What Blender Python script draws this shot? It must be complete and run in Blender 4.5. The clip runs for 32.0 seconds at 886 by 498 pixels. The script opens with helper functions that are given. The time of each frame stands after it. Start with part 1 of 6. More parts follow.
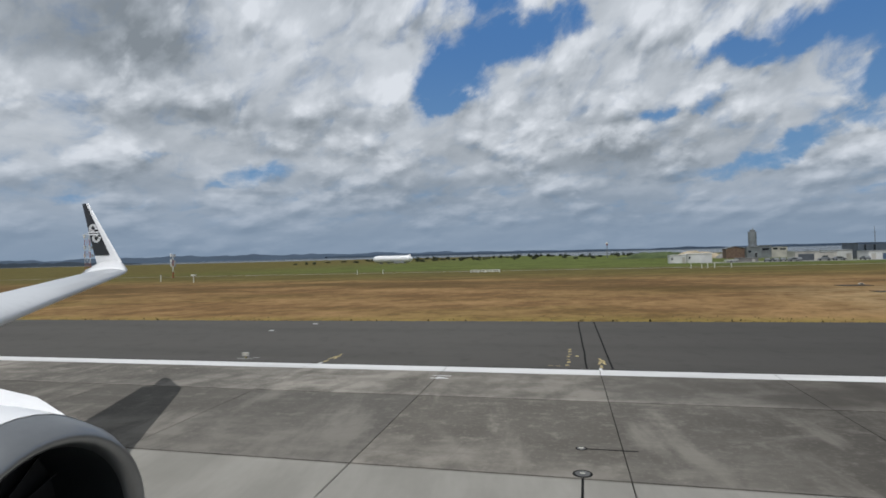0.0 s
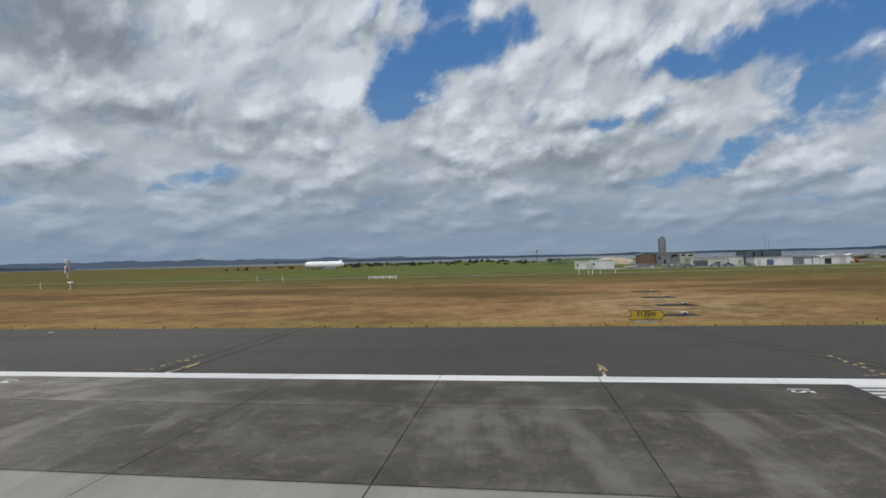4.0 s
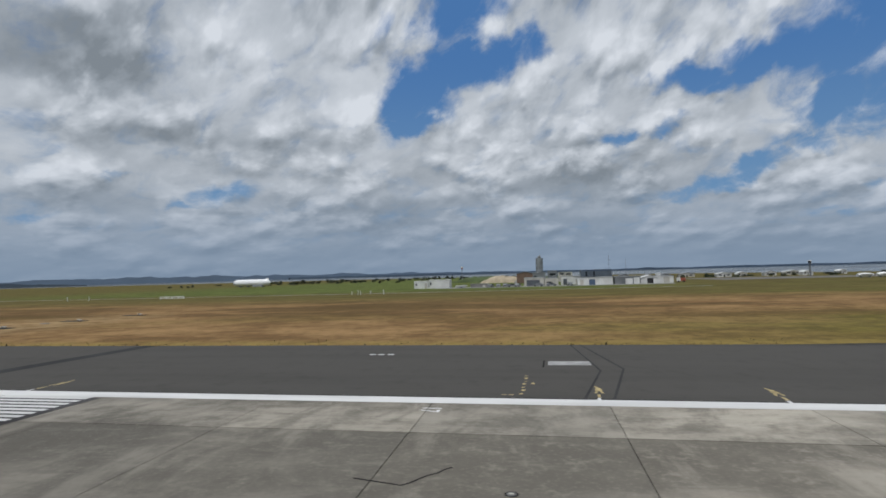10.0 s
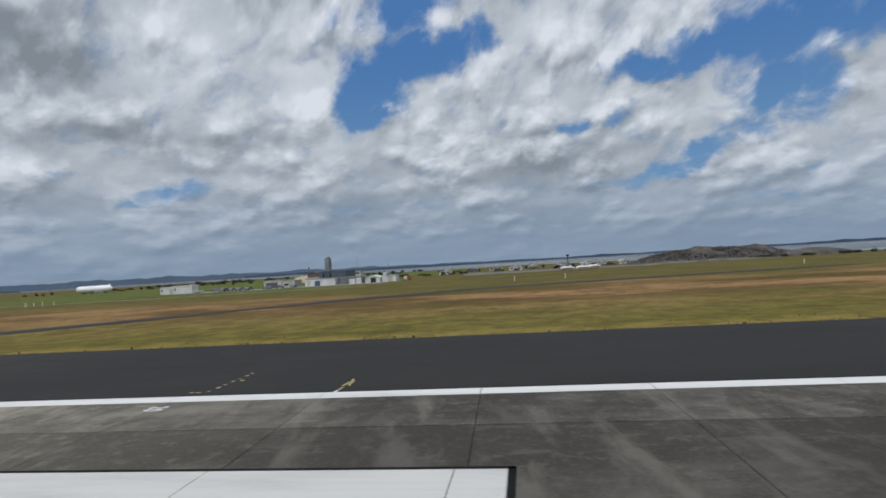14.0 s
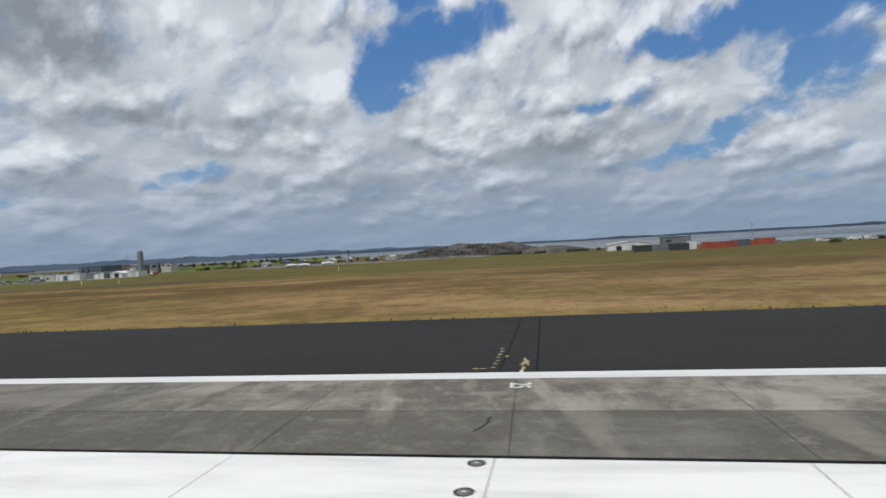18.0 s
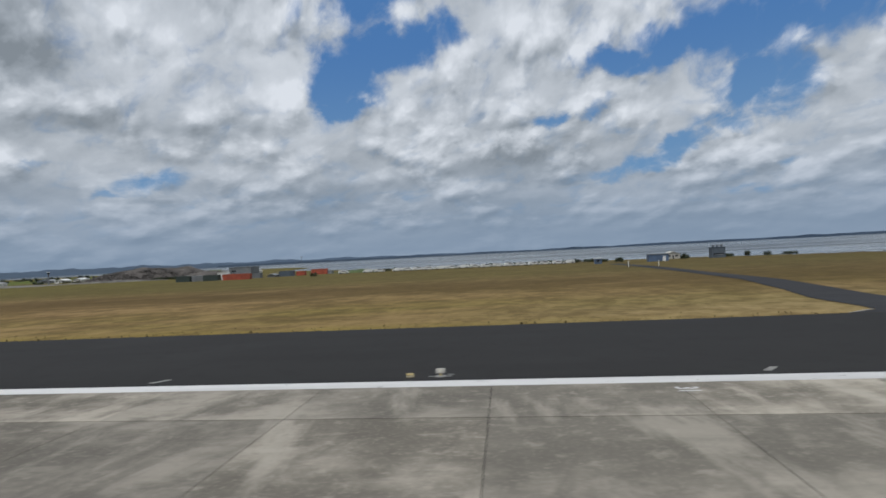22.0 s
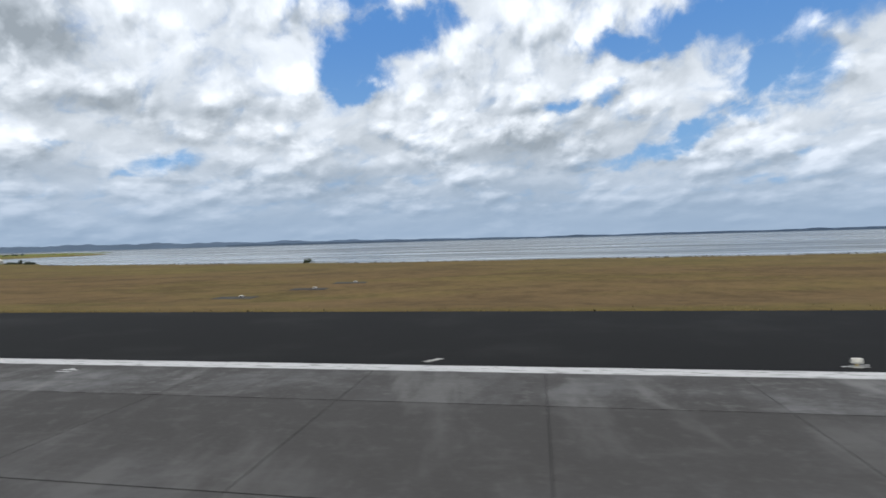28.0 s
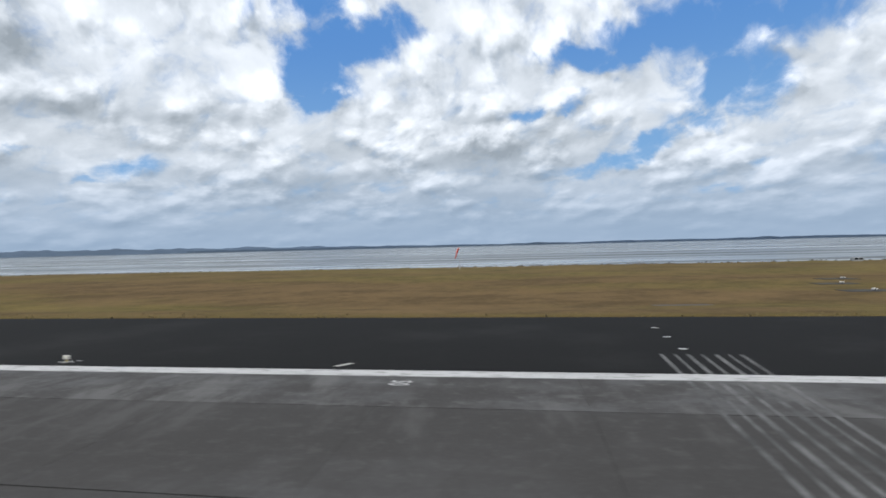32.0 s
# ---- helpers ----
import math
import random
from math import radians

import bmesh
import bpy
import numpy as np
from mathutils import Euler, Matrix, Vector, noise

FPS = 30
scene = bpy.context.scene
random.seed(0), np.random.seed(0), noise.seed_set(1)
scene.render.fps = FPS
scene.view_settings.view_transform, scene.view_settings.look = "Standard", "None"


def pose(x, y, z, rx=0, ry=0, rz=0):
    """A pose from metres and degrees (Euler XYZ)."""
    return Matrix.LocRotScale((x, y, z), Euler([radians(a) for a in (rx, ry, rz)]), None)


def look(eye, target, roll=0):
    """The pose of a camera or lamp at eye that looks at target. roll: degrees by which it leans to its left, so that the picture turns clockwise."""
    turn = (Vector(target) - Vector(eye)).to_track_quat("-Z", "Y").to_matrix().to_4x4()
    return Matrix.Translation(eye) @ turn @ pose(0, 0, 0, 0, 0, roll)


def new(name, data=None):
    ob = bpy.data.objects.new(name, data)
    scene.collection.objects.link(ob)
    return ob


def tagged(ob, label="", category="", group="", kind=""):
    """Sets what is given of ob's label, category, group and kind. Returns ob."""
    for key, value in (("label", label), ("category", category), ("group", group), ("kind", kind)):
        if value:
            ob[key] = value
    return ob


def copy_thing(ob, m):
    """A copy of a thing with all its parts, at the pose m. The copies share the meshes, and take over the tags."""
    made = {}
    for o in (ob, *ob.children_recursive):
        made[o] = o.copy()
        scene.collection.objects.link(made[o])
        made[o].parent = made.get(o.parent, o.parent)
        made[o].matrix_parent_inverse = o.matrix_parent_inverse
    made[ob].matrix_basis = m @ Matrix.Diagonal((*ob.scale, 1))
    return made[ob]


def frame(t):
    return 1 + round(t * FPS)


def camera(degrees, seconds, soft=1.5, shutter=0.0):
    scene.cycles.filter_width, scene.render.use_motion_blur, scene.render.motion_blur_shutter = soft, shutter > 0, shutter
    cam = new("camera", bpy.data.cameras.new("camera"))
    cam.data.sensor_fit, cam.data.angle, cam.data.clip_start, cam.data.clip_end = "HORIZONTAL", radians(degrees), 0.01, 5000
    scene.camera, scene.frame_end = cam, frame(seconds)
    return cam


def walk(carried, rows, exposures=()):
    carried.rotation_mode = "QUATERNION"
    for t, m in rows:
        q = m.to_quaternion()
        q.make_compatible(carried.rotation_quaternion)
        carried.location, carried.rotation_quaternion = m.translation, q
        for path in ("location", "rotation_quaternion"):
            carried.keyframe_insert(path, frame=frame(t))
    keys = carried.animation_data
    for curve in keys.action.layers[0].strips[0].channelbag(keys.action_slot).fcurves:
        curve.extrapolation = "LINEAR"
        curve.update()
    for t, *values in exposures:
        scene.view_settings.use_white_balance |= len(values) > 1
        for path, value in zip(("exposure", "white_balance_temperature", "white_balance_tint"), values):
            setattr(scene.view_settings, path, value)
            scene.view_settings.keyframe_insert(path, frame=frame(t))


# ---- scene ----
# One scale for the whole place: lengths below are metres of the airfield, and every mesh,
# every location and the camera's path are brought to this scale together at the end.
S = 0.58

# ---- camera ----
EYE = 4.52
PATH = [
    (0, 0.00, -1.97, 0.58, 1.49, 14.11),
    (0.5, 1.36, -1.94, 0.30, 0.45, 12.93),
    (1, 2.92, -1.89, 0.14, 1.82, 12.35),
    (1.5, 4.68, -1.84, -0.00, 0.62, 11.79),
    (2, 6.61, -1.77, -0.14, 1.30, 11.40),
    (2.5, 8.68, -1.68, -0.04, 1.88, 10.95),
    (3, 10.93, -1.59, 0.81, 0.22, 10.61),
    (3.5, 13.38, -1.52, 1.04, 1.31, 10.03),
    (5.5, 26.20, -1.46, 0.58, 0.71, 7.76),
    (6, 30.65, -1.43, 0.91, 2.04, 7.49),
    (6.5, 35.65, -1.37, 1.21, 1.44, 5.54),
    (7, 41.24, -1.27, 1.64, 3.72, 4.57),
    (7.5, 47.42, -1.08, 1.69, -0.98, 4.24),
    (8, 54.24, -0.86, 2.10, 0.43, 6.96),
    (8.5, 61.74, -0.66, 2.49, 1.00, 9.99),
    (9, 69.98, -0.52, 2.40, 1.09, 12.22),
    (9.5, 78.97, -0.46, 2.40, 1.08, 13.14),
    (10, 88.69, -0.39, 2.58, 1.54, 11.39),
    (10.5, 99.08, -0.34, 2.68, 2.74, 10.72),
    (11, 110.08, -0.32, 2.29, 3.31, 10.10),
    (11.5, 121.66, -0.32, 2.36, 1.30, 9.55),
    (12, 133.81, -0.33, 2.89, 1.09, 8.54),
    (12.5, 146.51, -0.34, 1.91, 3.27, 8.17),
    (13, 159.76, -0.35, 1.03, 4.04, 9.30),
    (13.5, 173.56, -0.35, 0.85, 4.27, 9.42),
    (14, 187.94, -0.35, 1.64, 3.43, 8.17),
    (14.5, 202.91, -0.33, 2.86, 3.40, 5.84),
    (15, 218.47, -0.30, 2.86, 2.41, 5.68),
    (15.5, 234.64, -0.26, 1.75, 4.14, 6.96),
    (17.5, 307.50, 0.46, 1.32, 7.26, 10.68),
    (18, 326.72, 0.26, -0.12, 3.21, 10.98),
    (18.5, 346.49, 0.20, 0.16, 5.84, 11.38),
    (19, 366.78, 0.03, -0.79, -0.68, 10.76),
    (19.5, 387.71, -0.03, -0.42, 0.41, 10.45),
    (20, 409.18, -0.08, -0.23, -0.65, 9.70),
    (20.5, 431.12, -0.10, 0.67, -0.65, 8.84),
    (21, 453.74, -0.04, 1.33, -0.42, 9.64),
    (21.5, 476.67, -0.02, 0.31, 3.10, 9.44),
    (22, 500.28, -0.00, 0.64, 2.96, 8.20),
    (22.5, 524.56, 0.04, 1.30, 2.71, 7.94),
    (23, 549.29, 0.15, 1.45, 2.48, 7.10),
    (23.5, 574.36, 0.20, 1.11, 1.88, 10.54),
    (24, 599.97, 0.20, 1.17, 0.87, 12.08),
    (24.5, 626.10, 0.13, 0.37, 4.30, 11.87),
    (25, 652.73, 0.04, 0.12, 4.32, 11.79),
    (25.5, 679.86, -0.04, 0.12, 3.87, 10.78),
    (27.5, 794.89, 0.24, -1.24, 2.43, 11.89),
    (28, 824.71, 0.31, -0.88, 1.60, 11.36),
    (28.5, 854.99, 0.34, -1.42, 1.88, 11.60),
    (29, 885.79, 0.37, -1.28, 1.85, 11.81),
    (29.5, 917.13, 0.33, -1.33, 1.31, 11.28),
    (30, 949.03, 0.29, -0.93, 0.40, 10.87),
    (30.5, 981.56, 0.29, -0.16, 1.49, 10.70),
    (31, 1014.56, 0.29, -0.81, 1.74, 11.06),
    (31.5, 1047.91, 0.19, -0.22, 1.74, 10.58),
    (32, 1081.50, 0.08, -0.27, 1.41, 9.84),
]
cam = camera(75.64, 32.0, soft=1.7, shutter=0.05)
walk(
    cam,
    [(t, pose(x * S, y * S, EYE * S, 90 + p, r, w)) for t, x, y, p, r, w in PATH],
    exposures=[(0.0, -0.03, 6150, 10), (6.0, -0.05, 6150, 10), (7.0, -0.08, 6150, 10), (8.4, -0.36, 6100, 10), (10.0, -0.1, 6100, 10), (14.0, -0.06, 6050, 10), (15.3, 0.06, 6050, 10), (18.0, 0.08, 6150, 10), (19.0, 0.0, 6100, 10), (20.0, 0.14, 6150, 10), (22.0, -0.02, 6100, 10), (24.0, 0.0, 6050, 10), (25.0, 0.22, 6100, 10), (28.0, 0.58, 6150, 10), (32.0, 0.58, 6150, 10)],
)

# ---- sky: broken cloud over a blue sky, on a far backdrop before the camera and in the world all round ----
SUN_EL, SUN_FROM = 66.0, (-0.12, -0.42)  # the sun stands high behind the camera's right shoulder
# openings in the cloud, grey bases and bright heads: azimuth, elevation, half width, half height, tilt, in degrees, and how strong they are
OPENINGS = [
    (-15.6, 25.0, 3.6, 4.2, 0, 1), (-17.4, 17.8, 3.1, 3.2, -9, 1), (-17.2, 15.0, 2.0, 1.2, 0, 1), (-12.0, 20.2, 4.8, 1.9, 12, 1),
    (-7.7, 21.6, 2.0, 1.9, -3, 0.8), (9.4, 17.7, 3.4, 1.2, 0, 0.9), (14.2, 18.4, 4.4, 1.7, -4, 1), (20.6, 18.4, 5.4, 3.4, -12, 1),
    (23.0, 21.5, 5.0, 3.4, -14, 1), (21.6, 14.0, 3.6, 2.7, 0, 1), (18.4, 11.0, 2.0, 0.9, 15, 0.7), (3.3, 12.9, 1.5, 0.6, 7, 0.6),
    (7.6, 13.7, 1.9, 0.6, 9, 0.6), (14.4, 8.5, 3.2, 0.9, 17, 0.85), (9.8, 7.3, 3.2, 0.8, 6, 0.7),
]
SMALL_OPENINGS = [
    (-35.0, 7.8, 2.6, 0.9, 2, 0.5), (28.0, 17.5, 3.5, 2.0, 5, 0.8),
    (-38.8, 6.6, 1.6, 0.5, 1.7, 0.5), (-43.9, 8.9, 1.9, 0.4, 3.8, 0.35), (20.3, 4.3, 1.9, 0.4, 1.6, 0.35), (22.9, 6.8, 1.1, 0.4, 6, 0.3),
    (-49.6, 5.9, 2.2, 0.4, 2.7, 0.3), (-22.1, 23.6, 1, 1.2, 2.4, 0.25),
]
GREY = [
    (-48.3, 18.9, 7.7, 2.6, 16.4, 0.15), (-44.2, 17.2, 4, 1.4, 13.4, 0.10), (-0.6, 8.7, 6.5, 1.8, 0.4, 0.13), (-22.3, 6.5, 7.2, 1.1, -0.6, 0.08),
    (-14, 4.8, 11.7, 1.2, -1.7, 0.06), (-41.3, 13.2, 7.1, 1.7, 10.2, 0.05), (-29.3, 12.6, 6.5, 1.5, 11.6, 0.05), (6.8, 10.6, 4.3, 0.9, 7.2, 0.05),
    (-6.5, 14.7, 4.7, 1.7, 11.7, 0.03), (17.6, 5.9, 4.7, 0.8, 0.6, 0.05), (-47.4, 7.9, 3.6, 0.8, 3.7, 0.05), (6.5, 3.8, 10.1, 1, -3.1, 0.05),
]
WHITE = [
    (0.3, 22, 9.3, 3.7, 3.9, 0.05), (-24, 19.9, 3.7, 4.4, -10.8, 0.07), (-2.1, 10.9, 4, 0.6, 10.4, 0.1), (13.9, 12.6, 4, 1, 7.6, 0.06),
    (18.9, 7.6, 2.9, 0.6, 15, 0.07), (-40, 7.9, 2.8, 0.7, -3, 0.06), (-9.8, 16.7, 5.8, 2.5, 11.8, 0.05), (-33.9, 19.4, 6.5, 4.2, 4.9, 0.08),
    (3.9, 16.3, 5.7, 1.9, 7.7, 0.05), (-25.7, 15.1, 4.9, 1.5, 1.6, 0.04), (-8.3, 9.6, 2.2, 0.7, 17.6, 0.06), (9, 4.2, 8.1, 0.5, -0.2, 0.04),
]
ELSEWHERE = [(60.0, 22.0, 9.0, 5.0, 10, 1.0), (-75.0, 24.0, 9.0, 5.0, 0, 1.0)]
CLOUD_BASE = 1950.0  # height of the cloud layer


class Sky:
    """Builds the cloud pattern in a node tree from a unit direction."""

    def __init__(self, tree, way):
        self.n, self.l = tree.nodes, tree.links
        sep = self.n.new("ShaderNodeSeparateXYZ")
        self.l.new(way, sep.inputs[0])
        dx, dy, dz = sep.outputs
        az = self.math("MULTIPLY", self.math("ARCTAN2", dx, dy), 57.2958)
        el = self.math("MULTIPLY", self.math("ARCSINE", dz), 57.2958)
        self.el = el
        ang = self.vec(az, el)
        # rows of cloud crowd together towards the horizon and climb a little to one side
        rows = self.math("DIVIDE", 1500.0, self.math("ADD", self.math("MAXIMUM", el, 0.0), 20.0))
        rows = self.math("ADD", rows, self.math("MULTIPLY", az, 0.20))
        flat = self.vec(az, rows)
        swirl = self.n.new("ShaderNodeVectorMath")
        swirl.operation = "MULTIPLY_ADD"
        self.l.new(self.noise(flat, 0.16, 5.0, 0.6, 0.0, "Color"), swirl.inputs[0])
        swirl.inputs[1].default_value = (2.6, 2.0, 0.0)
        self.l.new(flat, swirl.inputs[2])
        puff = swirl.outputs[0]
        lift = self.n.new("ShaderNodeVectorMath")
        lift.operation = "ADD"
        self.l.new(puff, lift.inputs[0])
        lift.inputs[1].default_value = (-0.4, -1.6, 0.0)
        up = lift.outputs[0]
        n1, n2 = self.noise(puff, 0.085, 6.0, 0.52, 0.2), self.noise(up, 0.085, 6.0, 0.52, 0.2)
        b1, b2 = self.billow(puff), self.billow(up)
        curl = self.noise(puff, 0.26, 8.0, 0.60, 0.4)
        bend = self.n.new("ShaderNodeVectorMath")
        bend.operation = "MULTIPLY_ADD"
        cut = self.n.new("ShaderNodeVectorMath")
        cut.operation = "SUBTRACT"
        self.l.new(self.noise(ang, 0.22, 7.0, 0.58, 0.2, "Color"), cut.inputs[0])
        cut.inputs[1].default_value = (0.5, 0.5, 0.5)
        self.l.new(cut.outputs[0], bend.inputs[0])
        bend.inputs[1].default_value = (7.0, 5.0, 0.0)
        self.l.new(ang, bend.inputs[2])
        self.bent = bend.outputs[0]
        gap = self.union([self.math("MULTIPLY", self.patch(*o[:5], 0.72), o[5]) for o in OPENINGS + SMALL_OPENINGS + ELSEWHERE])
        wisp = self.math("ADD", self.math("MULTIPLY", self.math("SUBTRACT", curl, 0.5), 1.7), self.math("MULTIPLY", self.math("SUBTRACT", b1, 0.5), 0.25))
        gap = self.rng(self.math("SUBTRACT", gap, wisp), 0.08, 0.95)
        self.gap = self.math("MULTIPLY", gap, self.rng(el, 2.0, 5.0))
        relief = self.math("ADD", self.math("MULTIPLY", self.math("SUBTRACT", n1, n2), 0.22), self.math("MULTIPLY", self.math("SUBTRACT", b1, b2), 0.26))
        tone = self.math("ADD", self.math("ADD", self.math("MULTIPLY", n1, 0.33), 0.214), self.math("MULTIPLY", curl, 0.10))
        tone = self.math("ADD", tone, self.math("MULTIPLY", b1, 0.13))
        tone = self.math("ADD", tone, relief)
        for o in GREY:
            tone = self.math("SUBTRACT", tone, self.math("MULTIPLY", self.patch(*o[:5], 0.5), o[5]))
        for o in WHITE:
            tone = self.math("ADD", tone, self.math("MULTIPLY", self.patch(*o[:5], 0.8), o[5]))
        ramp = self.n.new("ShaderNodeValToRGB")
        self.l.new(tone, ramp.inputs[0])
        e = ramp.color_ramp.elements
        e[0].position, e[0].color = 0.24, (0.235, 0.26, 0.28, 1)
        e[1].position, e[1].color = 0.63, (0.74, 0.755, 0.77, 1)
        k = e.new(0.37)
        k.color = (0.36, 0.388, 0.412, 1)
        k = e.new(0.50)
        k.color = (0.555, 0.578, 0.598, 1)
        low = self.math("MULTIPLY", self.rng(el, 11.0, 0.2), 0.88)
        self.cloud = self.mix(low, ramp.outputs[0], (0.215, 0.285, 0.375))
        self.blue = self.mix(self.rng(el, 5.0, 22.0), (0.16, 0.29, 0.46), (0.078, 0.188, 0.405))

    def billow(self, v):
        """Rounded heads of cloud, 1 at the middle of each."""
        n = self.n.new("ShaderNodeTexVoronoi")
        n.feature = "SMOOTH_F1"
        self.l.new(v, n.inputs["Vector"])
        n.inputs["Scale"].default_value, n.inputs["Detail"].default_value = 0.20, 4.0
        n.inputs["Roughness"].default_value, n.inputs["Smoothness"].default_value = 0.5, 1.0
        return self.rng(n.outputs["Distance"], 1.0, 0.1)

    def math(self, op, a, b=None):
        n = self.n.new("ShaderNodeMath")
        n.operation = op
        for i, v in enumerate((a, b)):
            if v is None:
                continue
            if isinstance(v, (int, float)):
                n.inputs[i].default_value = v
            else:
                self.l.new(v, n.inputs[i])
        return n.outputs[0]

    def vec(self, a, b):
        n = self.n.new("ShaderNodeCombineXYZ")
        self.l.new(a, n.inputs[0])
        self.l.new(b, n.inputs[1])
        return n.outputs[0]

    def noise(self, v, scale, detail, rough, dist, out="Fac"):
        n = self.n.new("ShaderNodeTexNoise")
        self.l.new(v, n.inputs["Vector"])
        n.inputs["Scale"].default_value, n.inputs["Detail"].default_value = scale, detail
        n.inputs["Roughness"].default_value, n.inputs["Distortion"].default_value = rough, dist
        return n.outputs[out]

    def rng(self, v, a, b):
        n = self.n.new("ShaderNodeMapRange")
        n.interpolation_type = "SMOOTHSTEP"
        self.l.new(v, n.inputs["Value"])
        n.inputs["From Min"].default_value, n.inputs["From Max"].default_value = a, b
        return n.outputs["Result"]

    def mix(self, fac, a, b):
        n = self.n.new("ShaderNodeMix")
        n.data_type = "RGBA"
        for sock, v in ((n.inputs["Factor"], fac), (n.inputs[6], a), (n.inputs[7], b)):
            if isinstance(v, tuple):
                sock.default_value = (*v, 1)
            else:
                self.l.new(v, sock)
        return n.outputs[2]

    def patch(self, az, el, ra, re, tilt, soft=0.62):
        """1 inside an ellipse of the sky, falling to 0 outside it."""
        m = self.n.new("ShaderNodeMapping")
        m.vector_type = "TEXTURE"
        m.inputs["Location"].default_value = (az, el, 0)
        m.inputs["Rotation"].default_value = (0, 0, radians(tilt))
        m.inputs["Scale"].default_value = (ra, re, 1000.0)
        self.l.new(self.bent, m.inputs["Vector"])
        d = self.n.new("ShaderNodeVectorMath")
        d.operation = "LENGTH"
        self.l.new(m.outputs[0], d.inputs[0])
        return self.rng(d.outputs["Value"], 1.0 + soft, 1.0 - soft)

    def union(self, parts):
        acc = parts[0]
        for p in parts[1:]:
            acc = self.math("MAXIMUM", acc, p)
        return acc


world = bpy.data.worlds.new("sky")
scene.world = world
world.use_nodes = True
wt = world.node_tree
wt.nodes.clear()
wco = wt.nodes.new("ShaderNodeTexCoord")
w_sky = Sky(wt, wco.outputs["Generated"])
nishita = wt.nodes.new("ShaderNodeTexSky")
nishita.sky_type, nishita.sun_disc = "NISHITA", False
nishita.sun_elevation, nishita.sun_rotation = radians(SUN_EL), radians(196)
bg_sky, bg_cloud = wt.nodes.new("ShaderNodeBackground"), wt.nodes.new("ShaderNodeBackground")
wt.links.new(nishita.outputs[0], bg_sky.inputs["Color"])
bg_sky.inputs["Strength"].default_value = 0.10
wt.links.new(w_sky.cloud, bg_cloud.inputs["Color"])
wsh, wout = wt.nodes.new("ShaderNodeMixShader"), wt.nodes.new("ShaderNodeOutputWorld")
wt.links.new(w_sky.gap, wsh.inputs[0])
wt.links.new(bg_cloud.outputs[0], wsh.inputs[1])
wt.links.new(bg_sky.outputs[0], wsh.inputs[2])
wt.links.new(wsh.outputs[0], wout.inputs[0])

sun = new("sun", bpy.data.lights.new("sun", "SUN"))
sun.data.energy, sun.data.angle, sun.data.color = 2.7, radians(0.6), (1.0, 0.965, 0.92)
sun.matrix_world = look((SUN_FROM[0] * 50, SUN_FROM[1] * 50, 50), (0, 0, 0))


